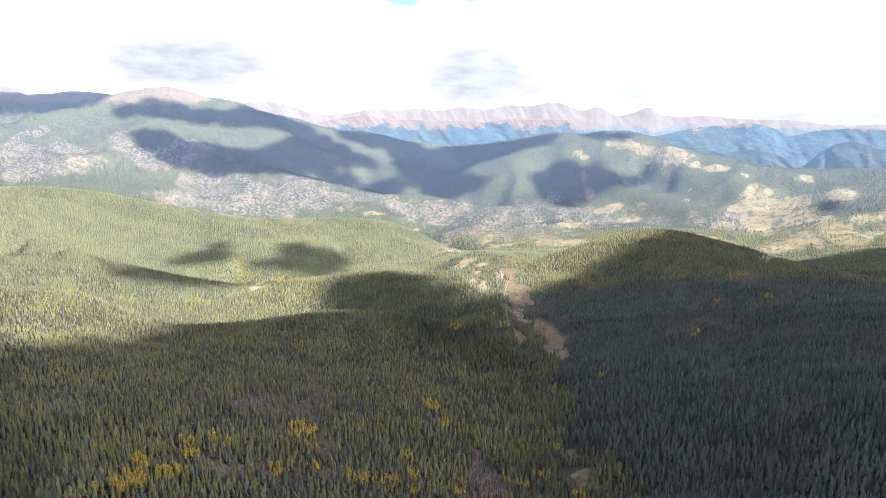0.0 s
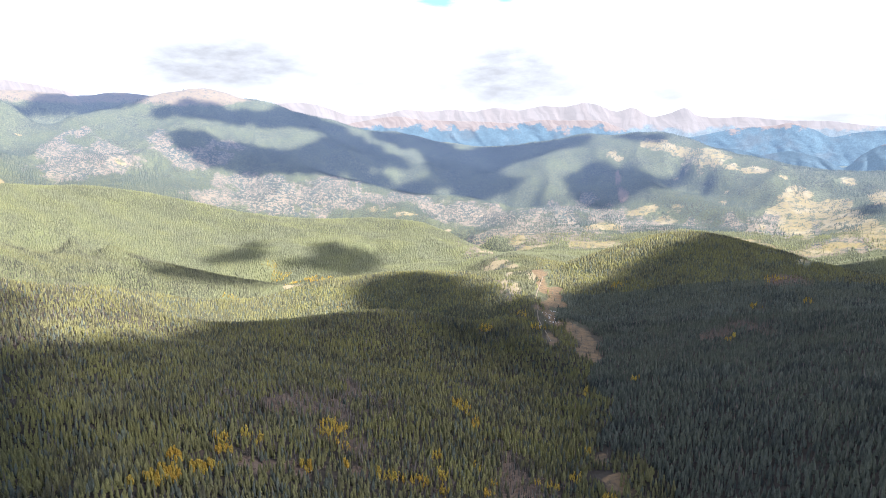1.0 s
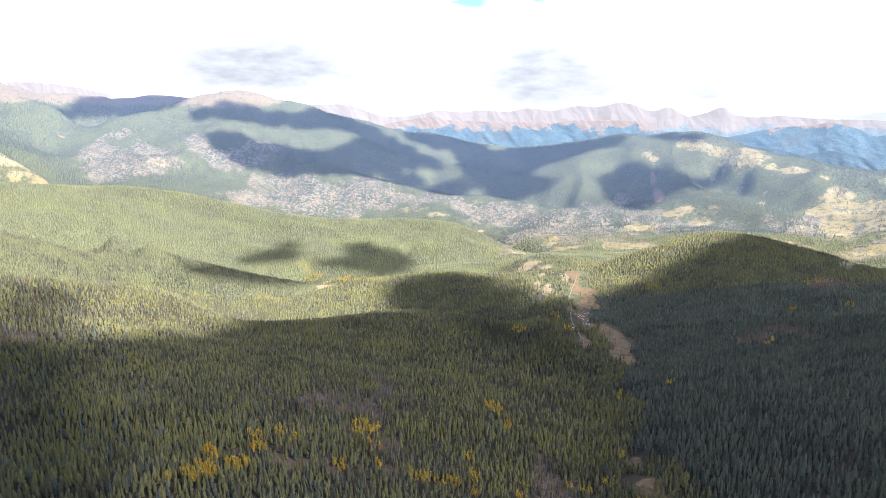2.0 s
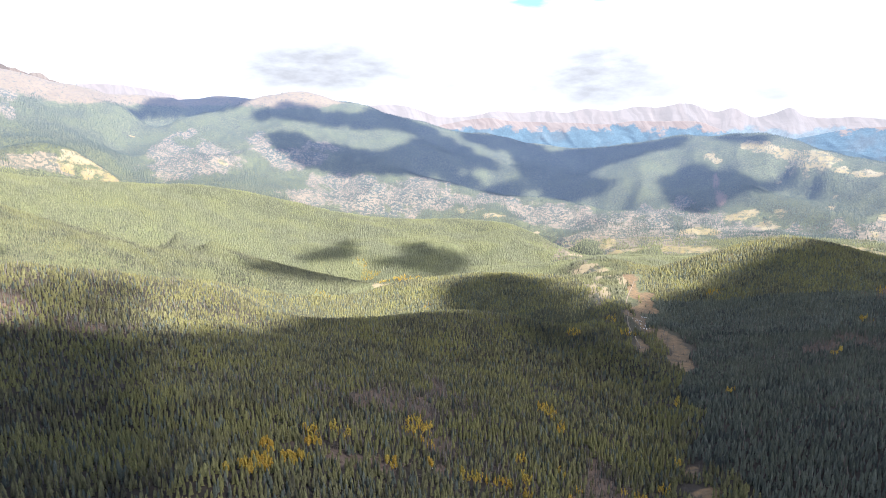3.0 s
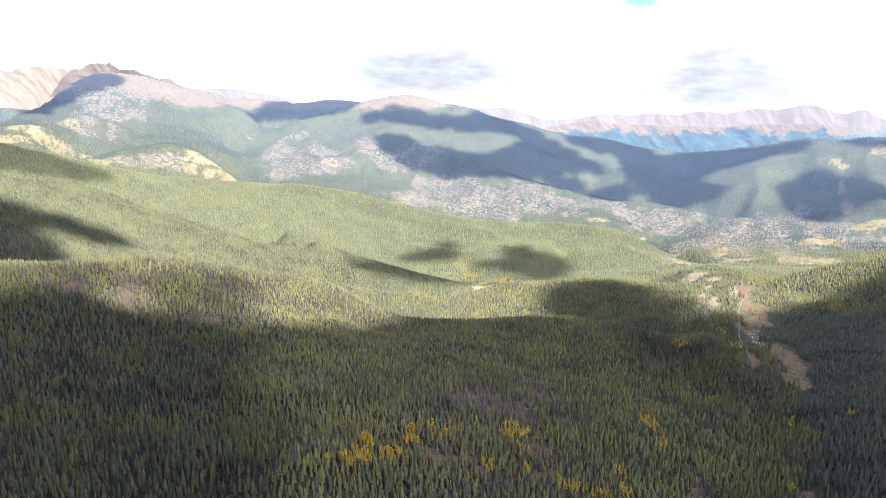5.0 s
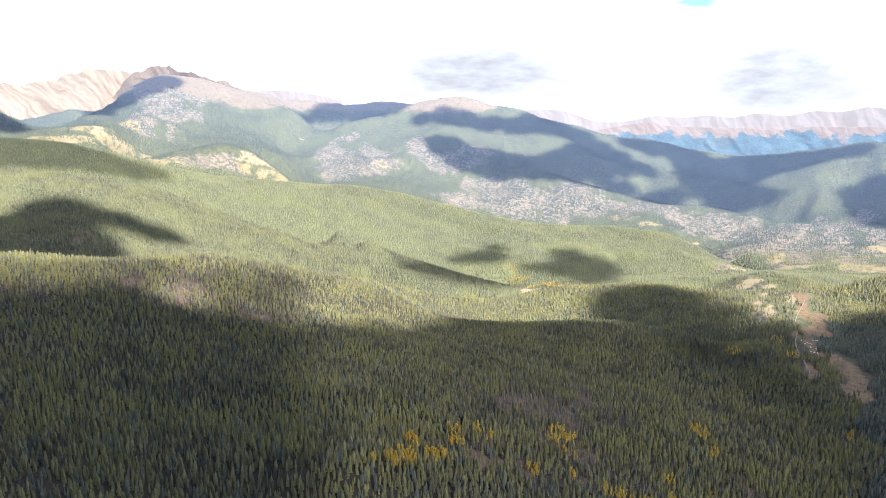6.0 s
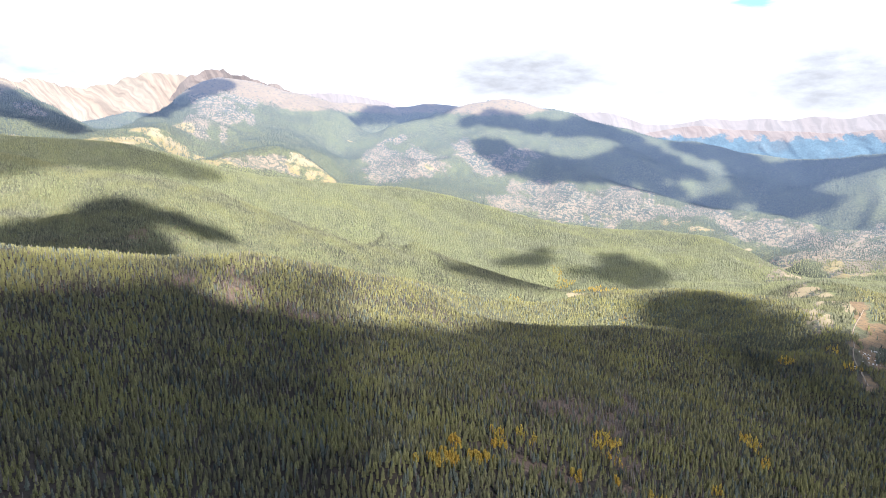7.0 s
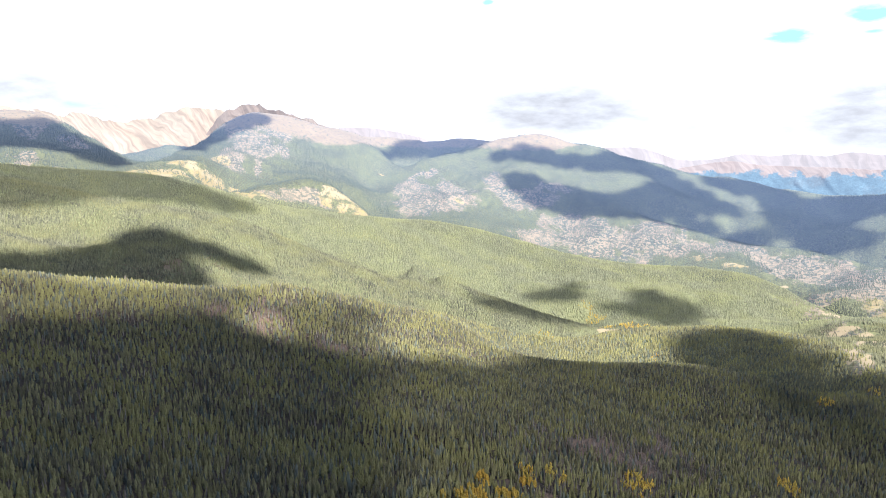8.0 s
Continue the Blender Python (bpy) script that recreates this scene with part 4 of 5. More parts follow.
SKYLINES["blue_hills"] = [(1236, 4275, 141), (1389, 4228, 150), (1509, 4186, 146), (1626, 4142, 119), (1764, 4086, 142), (1900, 4024, 110), (2006, 3972, 61), (2075, 3936, 129), (2143, 3900, 180), (2212, 3861, 197), (2282, 3821, 178), (2345, 3782, 159), (2707, 3532, 117)]
SKYLINES["pink_range"] = [(-4193, 2336, 633), (-4035, 2599, 587), (-4006, 2644, 573), (-3943, 2738, 592), (-3894, 2807, 582), (-3861, 2852, 554), (-3808, 2922, 546), (-3752, 2994, 555), (-3693, 3066, 573), (-3652, 3115, 601), (-3610, 3163, 613), (-3577, 3200, 637), (-3545, 3236, 645), (-3513, 3271, 636), (-3479, 3307, 641), (-3411, 3377, 619), (-3342, 3446, 576)]
SKYLINES["rock_peak"] = [(-3472, 3168, 383), (-3432, 3211, 451), (-3389, 3257, 535), (-3340, 3307, 617), (-3305, 3342, 638), (-3269, 3377, 649), (-3226, 3418, 664), (-3185, 3457, 655), (-3148, 3490, 632), (-3098, 3534, 627), (-3034, 3590, 611), (-2968, 3644, 588), (-2915, 3687, 561), (-2833, 3750, 516)]
TRACK_LINE = [(138, 1390), (124, 1303), (106, 1174), (99, 1063), (95, 1021), (95, 986), (99, 927), (100, 883)]
BOULDER_BEDS = [(112, 1033), (116, 993), (112, 1009), (97, 960), (124, 1064)]


# ---- land cover ----
def field(x, y, spots):
    """How far a place lies inside the nearest of the patches: 1 in its middle, 0 at its rim, below 0 outside."""
    out = np.full(np.shape(x), -3.0)
    r = np.hypot(x, y)
    wx, wy = fractal(x, y, 16 + 0.022 * r, 4, 71) * 0.75, fractal(x, y, 16 + 0.022 * r, 4, 72) * 0.75
    for px, py, across, along in spots:
        n = math.hypot(px, py)
        fx, fy = px / n, py / n
        dx, dy = x - px, y - py
        u, v = (dx * fy - dy * fx) / across + wx, (dx * fx + dy * fy) / max(along, 6) + wy
        out = np.maximum(out, 1 - np.sqrt(u * u + v * v))
    return np.minimum(out, 0.55)


def patches(x, y, spots, edge=0.45, seed=5, soft=0.16):
    """The same as a share from 0 outside to 1 inside, with a ragged edge."""
    ragged = fractal(x, y, 11 + 0.014 * np.hypot(x, y), 4, seed) * edge
    return smooth(-soft, soft, field(x, y, spots) + ragged)


def above_tree_line(x, y, z):
    bearing = np.degrees(np.arctan2(-x, y))
    line = np.interp(bearing, [12, 15.5, 17.5, 19.6, 22.3, 24.5, 29.5, 32.3, 36, 38.4, 40.9, 42.5, 45.4, 56],
                     [430, 402, 409, 380, 392, 410, 398, 404, 404, 434, 468, 494, 486, 478]) + 16 * fractal(x, y, 300, 4, 41)
    return np.where(np.hypot(x, y) > 3300, (z - line) / 40, -3.0)


def covers(x, y, z):
    return {
        "meadow": field(x, y, MEADOWS), "hay": field(x, y, HAY), "earth": np.maximum(field(x, y, CLEARINGS), field(x, y, THIN) - 0.5),
        "scree": field(x, y, GRAY), "straw": field(x, y, STRAW),
        "tundra": np.clip(above_tree_line(x, y, z), -3, 3), "distant": smooth(750, 1500, np.hypot(x, y)), "haze_share": smooth(2300, 4300, np.hypot(x, y)),
    }


def mesh_from(name, verts, faces, smooth_faces=True):
    """A mesh from arrays of vertices and of triangles or quads."""
    me = bpy.data.meshes.new(name)
    n, k = faces.shape
    me.vertices.add(len(verts))
    me.vertices.foreach_set("co", np.ascontiguousarray(verts, dtype=np.float32).ravel())
    me.loops.add(n * k)
    me.loops.foreach_set("vertex_index", np.ascontiguousarray(faces, dtype=np.int32).ravel())
    me.polygons.add(n)
    me.polygons.foreach_set("loop_start", np.arange(0, n * k, k, dtype=np.int32))
    me.polygons.foreach_set("use_smooth", np.full(n, smooth_faces))
    me.update(calc_edges=True)
    return me


def give(me, name, values):
    me.attributes.new(name, "FLOAT", "POINT").data.foreach_set("value", np.ascontiguousarray(values, dtype=np.float32).ravel())


# ---- ground: one sheet round the lookout, out to the horizon ----
def build_ground():
    spare = 48
    t = np.arange(1, spare) / spare
    rest = A1 + t * (A0 + 2 * math.pi - A1)
    a = np.concatenate([np.linspace(A0, A1, NA), rest])
    w = t * t * (3 - 2 * t)
    z = np.concatenate([grid_z, grid_z[:, -1:] * (1 - w) + grid_z[:, :1] * w], 1)
    r = np.exp(np.linspace(L0, L1, NL))
    for radius, fall in ((5000, 120), (6500, 220), (30000, 300)):
        r = np.append(r, radius)
        z = np.vstack([z, z[NL - 1] - fall if radius < 6000 else np.full(z.shape[1], 60.0)])
    aa, rr = np.meshgrid(a, r)
    x, y = -np.sin(aa) * rr, np.cos(aa) * rr
    rows, cols = z.shape
    verts = np.concatenate([np.stack([x, y, z], -1).reshape(-1, 3), [[0, 0, z[0].mean() + 4]]])
    split = int(np.searchsorted(r, 2500.0))
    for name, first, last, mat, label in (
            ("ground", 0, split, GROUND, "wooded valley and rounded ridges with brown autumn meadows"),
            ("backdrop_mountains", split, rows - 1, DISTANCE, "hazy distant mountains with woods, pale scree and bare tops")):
        j, i = np.meshgrid(np.arange(last - first), np.arange(cols), indexing="ij")
        i2 = (i + 1) % cols
        quads = np.stack([j * cols + i, (j + 1) * cols + i, (j + 1) * cols + i2, j * cols + i2], -1).reshape(-1, 4)[:, ::-1]
        part_verts = verts[first * cols:(last + 1) * cols]
        tris = np.concatenate([quads[:, [0, 1, 2]], quads[:, [0, 2, 3]]])
        if first == 0:
            k = np.arange(cols)
            part_verts = np.concatenate([part_verts, verts[-1:]])
            cap = np.stack([np.full(cols, len(part_verts) - 1), k, (k + 1) % cols], 1)
            tris = np.concatenate([tris, cap])
        me = mesh_from(name, part_verts, tris)
        for key, values in covers(part_verts[:, 0], part_verts[:, 1], part_verts[:, 2]).items():
            give(me, key, values)
        me.materials.append(mat)
        tagged(new(name, me), label, "mountains" if first else "ground", kind="structure")


build_ground()


# ---- far ranges at the horizon ----
def build_range(name, line, deep, foot, rib, mat, label, seed, skew=0.5, jag=0.0):
    """A mountainside below a skyline, with spurs and gullies running aslant down from the crest."""
    p = sampled(line, 0.003)
    n = len(p)
    rows = 90
    d = np.hypot(p[:, 0], p[:, 1])
    out, runs = [], []
    along = np.arctan2(-p[:, 0], p[:, 1]) * 4800
    tall = p[:, 2] - foot
    for k in range(rows):
        s = k / (rows - 1)
        down = (1 - s) * tall
        u = along + skew * down + 30 * fractal(along, down, 110, 3, seed + 5)
        runs.append(u)
        ridged = 1 - 2 * np.abs(fractal(u, down * 0.55, 130, 5, seed))
        rough = fractal(along, down * 1.3, 30, 4, seed + 9)
        fade = min(1.0, (1 - s) * 6)
        dist = d - deep * (1 - s) - (rib * ridged + 0.14 * rib * rough) * fade
        crest = EYE_Z + (p[:, 2] - EYE_Z) * dist / d
        z = crest - down + 1.5 * fractal(along, down, 14, 2, seed + 3) + jag * s * fractal(along, 0 * along, 42, 4, seed + 13)
        out.append(np.stack([p[:, 0] / d * dist, p[:, 1] / d * dist, z], 1))
    runs.append(runs[-1])
    back = out[-1].copy()
    back[:, :2] *= 1.02
    back[:, 2] -= 40
    out.append(back)
    verts = np.concatenate(out)
    j, i = np.meshgrid(np.arange(rows), np.arange(n - 1), indexing="ij")
    quads = np.stack([j * n + i, j * n + i + 1, (j + 1) * n + i + 1, (j + 1) * n + i], -1).reshape(-1, 4)
    me = mesh_from(name, verts, quads)
    give(me, "run", np.concatenate(runs))
    me.materials.append(mat)
    tagged(new(name, me), label, "mountains", kind="structure")


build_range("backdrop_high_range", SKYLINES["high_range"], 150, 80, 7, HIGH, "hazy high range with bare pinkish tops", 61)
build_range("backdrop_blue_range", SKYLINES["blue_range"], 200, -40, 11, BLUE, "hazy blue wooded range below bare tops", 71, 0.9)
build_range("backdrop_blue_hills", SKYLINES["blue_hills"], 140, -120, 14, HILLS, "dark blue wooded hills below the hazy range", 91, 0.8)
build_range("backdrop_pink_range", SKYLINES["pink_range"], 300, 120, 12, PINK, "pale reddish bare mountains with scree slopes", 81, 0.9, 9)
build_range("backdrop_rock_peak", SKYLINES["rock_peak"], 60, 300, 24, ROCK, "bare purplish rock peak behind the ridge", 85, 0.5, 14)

# ---- forest ----
def cone_tree(tiers, sides, skirt=0.12, ragged=0.22, seed=1):
    """A unit conifer: overlapping skirts of branches round the stem, radius 1 and height 1, in triangles."""
    rng = np.random.RandomState(seed)
    verts, faces = [], []
    for k in range(tiers):
        low = skirt + (1 - skirt) * (k / tiers) ** 0.92
        top = min(1.0, low + (1 - skirt) * (2.4 / tiers if tiers > 1 else 1.0))
        if k == tiers - 1:
            top = 1.0
        width = (1 - (k / tiers) ** 1.7) * 0.92 + 0.08
        base = len(verts)
        verts.append((rng.uniform(-.05, .05), rng.uniform(-.05, .05), top))
        for s in range(sides):
            a = 2 * math.pi * (s + 0.5 * (k % 2)) / sides + rng.uniform(-.2, .2)
            q = width * (1 + rng.uniform(-ragged, ragged))
            verts.append((math.cos(a) * q, math.sin(a) * q, low + rng.uniform(-.18, .18) * (1 - skirt) / max(tiers, 3)))
        faces += [(base, base + 1 + s, base + 1 + (s + 1) % sides) for s in range(sides)]
    return np.array(verts), np.array(faces)


def blob_tree(clumps, seed=1):
    """A unit broadleaf crown of small faceted clumps, with gaps between them, on a slim stem."""
    rng = np.random.RandomState(seed)
    verts, faces = [], []
    octa = np.array([(1, 0, 0), (-1, 0, 0), (0, 1, 0), (0, -1, 0), (0, 0, 1), (0, 0, -1)], float)
    sides = [(0, 2, 4), (2, 1, 4), (1, 3, 4), (3, 0, 4), (2, 0, 5), (1, 2, 5), (3, 1, 5), (0, 3, 5)]
    for k in range(clumps):
        h = 0.32 + 0.60 * (k + 0.5) / clumps
        a, q = rng.uniform(0, 6.28), rng.uniform(0.25, 0.65) * (1.15 - abs(h - 0.55))
        size = rng.uniform(0.28, 0.46) * (1.2 - abs(h - 0.55))
        base = len(verts)
        shape = octa * (size, size, size * 0.3) * rng.uniform(0.7, 1.25, (6, 1))
        verts += [tuple(v) for v in shape + (math.cos(a) * q, math.sin(a) * q, h)]
        faces += [tuple(base + i for i in f) for f in sides]
    return np.array(verts), np.array(faces)


WOODS_A0, WOODS_A1 = radians(-39), radians(67)


def spread(r0, r1, spacing, seed):
    """Places of trees between two distances, on a jittered grid."""
    rng = np.random.RandomState(seed)
    g = np.arange(-r1, r1, spacing)
    x, y = np.meshgrid(g, g)
    x = x.ravel() + rng.uniform(-.48, .48, x.size) * spacing
    y = y.ravel() + rng.uniform(-.48, .48, y.size) * spacing
    r, a = np.hypot(x, y), np.arctan2(-x, y)
    keep = (r > r0) & (r < r1) & (a > WOODS_A0) & (a < WOODS_A1)
    return x[keep], y[keep], rng


def plant(name, shapes, x, y, tall, wide, mat, label, category, rng, lean=0.03, sink=0.3, group=""):
    """One mesh of many trees of a few shapes."""
    z = height(x, y) - sink
    pick = rng.randint(0, len(shapes), len(x))
    turn = rng.uniform(0, 6.283, len(x))
    lx, ly = rng.normal(0, lean, len(x)), rng.normal(0, lean, len(x))
    tone = np.clip(rng.normal(0.5, 0.34, len(x)) + 0.28 * fractal(x, y, 24, 3, 57), 0, 1)
    vs, fs, ts, base = [], [], [], 0
    for k, (v, f) in enumerate(shapes):
        s = np.nonzero(pick == k)[0]
        c, q = np.cos(turn[s])[:, None], np.sin(turn[s])[:, None]
        up = v[None, :, 2] * tall[s][:, None]
        vx = (v[None, :, 0] * c - v[None, :, 1] * q) * wide[s][:, None] + up * lx[s][:, None] + x[s][:, None]
        vy = (v[None, :, 0] * q + v[None, :, 1] * c) * wide[s][:, None] + up * ly[s][:, None] + y[s][:, None]
        vs.append(np.stack([vx, vy, up + z[s][:, None]], -1).reshape(-1, 3))
        fs.append((f[None] + (np.arange(len(s)) * len(v))[:, None, None] + base).reshape(-1, 3))
        ts.append(np.repeat(tone[s], len(v)))
        base += len(s) * len(v)
    me = mesh_from(name, np.concatenate(vs), np.concatenate(fs), len(shapes[0][0]) < 12)
    give(me, "tone", np.concatenate(ts))
    # Strength of the painted haze on the mountain trees
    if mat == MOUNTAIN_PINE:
        give(me, "haze_share", smooth(2300, 4300, np.hypot(*np.concatenate(vs)[:, :2].T)))
    me.materials.append(mat)
    return tagged(new(name, me), label, category, group, kind="stuff")


def woods(x, y, rng):
    """Which places bear a conifer: dense woods, clumps on scree and straw, none in meadows, few above the tree line."""
    clump = smooth(-0.25, 0.35, fractal(x, y, 46, 3, 78))
    d = 0.93 - 0.10 * (fractal(x, y, 60, 3, 77) > 0.35)
    # small gaps between the crowns
    d = d * (1 - np.where(np.hypot(x, y) < 900, 0.32, 0.15) * (fractal(x, y, 10 + 0.004 * np.hypot(x, y), 2, 95) > 0.42))
    d = d * (1 - patches(x, y, GRAY, 0.9, 5, 0.4) * (0.78 - 0.66 * clump))
    d = d * (1 - patches(x, y, STRAW, 0.9, 9, 0.2) * (0.97 - 0.3 * clump ** 3))
    d = d * (1 - patches(x, y, MEADOWS, 0.85)) * (1 - 0.84 * patches(x, y, HAY, 0.9, 17, 0.3)) * (1 - 0.72 * patches(x, y, CLEARINGS, 0.5))
    d = d * (1 - 0.5 * patches(x, y, THIN, 0.7, 15, 0.4))
    d = d * (field(x, y, [(tx, ty, 6, 22) for tx, ty in TRACK_LINE]) < 0)
    bare = smooth(-0.4, 0.4, above_tree_line(x, y, height(x, y)) + 0.8 * fractal(x, y, 60, 3, 79))
    return rng.uniform(0, 1, len(x)) < d * (1 - 0.985 * bare)


def near_stretch(x, y):
    """The stretch of the near slope whose trees stand one by one."""
    r, a = np.hypot(x, y), np.degrees(np.arctan2(-x, y))
    return (r > 400) & (r < 438) & (a > 8) & (a < 22)


def ridge_distance(name, x, y):
    """How far off a ridge line lies in the direction of each place."""
    crest = np.array(RELIEF[name], float)
    return np.interp(np.arctan2(-x, y), np.arctan2(-crest[:, 0], crest[:, 1])[::-1], np.hypot(crest[:, 0], crest[:, 1])[::-1], left=1900.0)


def conifers(name, r0, r1, spacing, shapes, mats, tall, slim, label, seed):
    x, y, rng = spread(r0, r1, spacing, seed)
    keep = woods(x, y, rng)
    x, y = x[keep], y[keep]
    gold = patches(x, y, GOLD, 0.5, 13) > rng.uniform(0.05, 1.15, len(x))
    x, y = x[~gold], y[~gold]
    keep = ~near_stretch(x, y)
    x, y = x[keep], y[keep]
    t = tall * np.clip(rng.normal(1, 0.2, len(x)), 0.45, 1.5) * (1 + 0.15 * fractal(x, y, 120, 2, 31))
    w = t * slim * rng.uniform(0.8, 1.25, len(x))
    # firs along the stream and shaded hill, their dark blue adding to its shade; pines elsewhere
    r = np.hypot(x, y)
    stream = np.array(RELIEF["stream"], float)
    bank = np.interp(y, stream[:, 1], stream[:, 0])
    fir = (x > bank + 8 + 22 * fractal(x, y, 90, 3, 51)) & (r < 1230)
    fir |= rng.uniform(0, 1, len(x)) < 0.17
    # beyond each ridge the pines take copies with distance haze in their colour
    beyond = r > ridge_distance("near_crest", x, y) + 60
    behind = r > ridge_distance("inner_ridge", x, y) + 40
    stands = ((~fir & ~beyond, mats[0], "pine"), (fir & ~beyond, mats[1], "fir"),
              (beyond & ~behind, RIDGE_PINE if mats[0] == PINE else mats[0], "ridge_pine"), (beyond & behind, HAZED_PINE if mats[0] == PINE else mats[0], "grey_pine"))
    for which, mat, kind in stands:
        if which.any():
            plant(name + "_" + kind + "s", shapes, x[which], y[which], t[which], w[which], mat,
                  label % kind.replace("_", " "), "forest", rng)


NEAR = [cone_tree(6, 6, 0.08, 0.36, s) for s in (1, 2, 3, 4, 14, 15, 17, 18)]
SLOPE = [cone_tree(3, 5, 0.06, 0.34, s) for s in (11, 12, 13, 16, 19)]
MIDDLE = [cone_tree(2, 3, 0.05, 0.3, s) for s in (5, 6, 7, 9)]
FAR = [cone_tree(1, 4, 0.05, seed=s) for s in (8, 9, 10)]
DISTANT = [cone_tree(1, 3, 0.05, seed=s) for s in (21, 22, 23)]
conifers("near_forest", 225, 560, 3.2, NEAR, (PINE, FIR), 6.9, 0.150, "dense forest of slender dark green %ss on the near slope", 1)
conifers("slope_forest", 560, 1020, 3.4, SLOPE, (PINE, FIR), 5.6, 0.185, "dense forest of slender dark green %ss below the ridge", 6)
conifers("middle_forest", 1020, 1950, 4.1, MIDDLE, (PINE, FIR), 5.6, 0.25, "dense forest of slender green %ss on the ridges", 2)
conifers("far_forest", 1950, 2900, 5.6, FAR, (HAZED_PINE, HAZED_PINE), 6.8, 0.265, "dense green %s forest on the ridges across the valley", 3)
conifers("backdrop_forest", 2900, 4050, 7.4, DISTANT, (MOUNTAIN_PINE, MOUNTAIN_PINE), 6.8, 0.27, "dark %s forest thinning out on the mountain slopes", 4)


def grove_places(r0, r1, spacing, share, seed):
    x, y, rng = spread(r0, r1, spacing, seed)
    keep = rng.uniform(0, 1, len(x)) < patches(x, y, GOLD, 0.6, 13) * share * np.where(np.hypot(x, y) > 850, 0.32, 1.0)
    return x[keep], y[keep], rng


def aspens():
    x, y, rng = grove_places(330, 2500, 3.0, 0.95, 21)
    keep = ~((np.hypot(x, y) < 445) & (np.arctan2(-x, y) > radians(8)))
    x, y = x[keep], y[keep]
    t = 6.8 * np.clip(rng.normal(1, 0.25, len(x)), 0.5, 1.5)
    plant("golden_aspens", [blob_tree(9, s) for s in (1, 2, 3)], x, y, t, t * 0.155, ASPEN,
          "golden yellow autumn aspens in loose groves among the conifers", "aspens", rng)


def snags():
    x, y, rng = spread(330, 1100, 4.2, 22)
    p = np.maximum(patches(x, y, CLEARINGS, 0.5), patches(x, y, THIN, 0.7, 15, 0.4) * 0.75)
    keep = (rng.uniform(0, 1, len(x)) < p * 0.75 + 0.08) & ~near_stretch(x, y)
    x, y = x[keep], y[keep]
    t = 7.2 * np.clip(rng.normal(1, 0.25, len(x)), 0.4, 1.4)
    plant("dead_trees", [cone_tree(3, 5, 0.15, 0.5, s) for s in (31, 32)], x, y, t, t * 0.06, SNAG,
          "grey dead conifers standing among the living trees", "dead trees", rng, 0.06)


def brush():
    x, y, rng = spread(330, 1500, 3.0, 23)
    p = np.maximum(patches(x, y, CLEARINGS, 0.5), 0.6 * patches(x, y, THIN, 0.7, 15, 0.4))
    keep = rng.uniform(0, 1, len(x)) < p * 0.7
    x, y = x[keep], y[keep]
    t = 2.3 * np.clip(rng.normal(1, 0.4, len(x)), 0.4, 2.2)
    plant("autumn_brush", [blob_tree(3, s) for s in (41, 42, 43)], x, y, t, t * 0.7, BRUSH,
          "low russet and grey autumn brush in the clearings", "brush", rng, 0.1, 0.5)


aspens()
snags()
brush()


# ---- trees of the near slope that stand one by one ----
def part(name, me, mat, parent, label=""):
    ob = new(name, me)
    if not me.materials:
        me.materials.append(mat)
    ob.parent = parent
    return tagged(ob, label)


def shape_mesh(name, shape, tall, wide, tone):
    v, f = shape
    me = mesh_from(name, v * (wide, wide, tall), f, False)
    give(me, "tone", np.full(len(v), tone))
    return me


def stem_mesh(name, tall, foot, sides=7, bend=0.15, seed=0):
    """A tapered, slightly bent trunk."""
    rng = np.random.RandomState(seed)
    rings = 6
    off = np.cumsum(rng.uniform(-bend, bend, (rings, 2)), 0)
    v, f = [], []
    for k in range(rings):
        h = k / (rings - 1)
        q = foot * (1 - 0.85 * h) * (1.35 if k == 0 else 1)
        v += [(off[k, 0] * h + math.cos(6.283 * s / sides) * q, off[k, 1] * h + math.sin(6.283 * s / sides) * q, h * tall) for s in range(sides)]
    for k in range(rings - 1):
        for s in range(sides):
            a, b = k * sides + s, k * sides + (s + 1) % sides
            f += [(a, b, b + sides), (a, b + sides, a + sides)]
    return mesh_from(name, np.array(v), np.array(f))


def conifer_kind(name, mat, tall, slim, tone, label, seed):
    base = tagged(new(name), label, "tree", "conifers of the near slope")
    base.empty_display_size = 1.0
    part("trunk", stem_mesh("trunk", tall * 0.8, tall * 0.016, seed=seed), BARK, base, "grey-brown bark trunk")
    part("crown", shape_mesh("crown", cone_tree(9, 8, 0.08, 0.38, seed), tall, tall * slim, tone), mat, base)
    return base


def snag_kind(tall, seed):
    rng = random.Random(seed)
    base = tagged(new("dead_tree"), "bare grey dead conifer with broken twigs", "tree", "dead trees of the near slope")
    part("trunk", stem_mesh("trunk", tall, tall * 0.018, seed=seed), SNAG, base)
    stub = stem_mesh("branch", 1.3, 0.05, 4, 0.05, seed)
    for k in range(9):
        b = part("branch", stub, SNAG, base)
        b.matrix_basis = pose(0, 0, tall * (0.3 + 0.07 * k), 70 + rng.uniform(-15, 15), 0, 137 * k)
    return base


def aspen_kind(tall, tone, seed):
    base = tagged(new("aspen"), "slender aspen with golden yellow autumn leaves", "tree", "golden aspens of the near slope")
    part("trunk", stem_mesh("trunk", tall * 0.8, tall * 0.014, seed=seed), PALE_BARK, base, "pale aspen bark trunk")
    part("crown", shape_mesh("crown", blob_tree(30, seed), tall, tall * 0.165, tone), ASPEN, base)
    return base


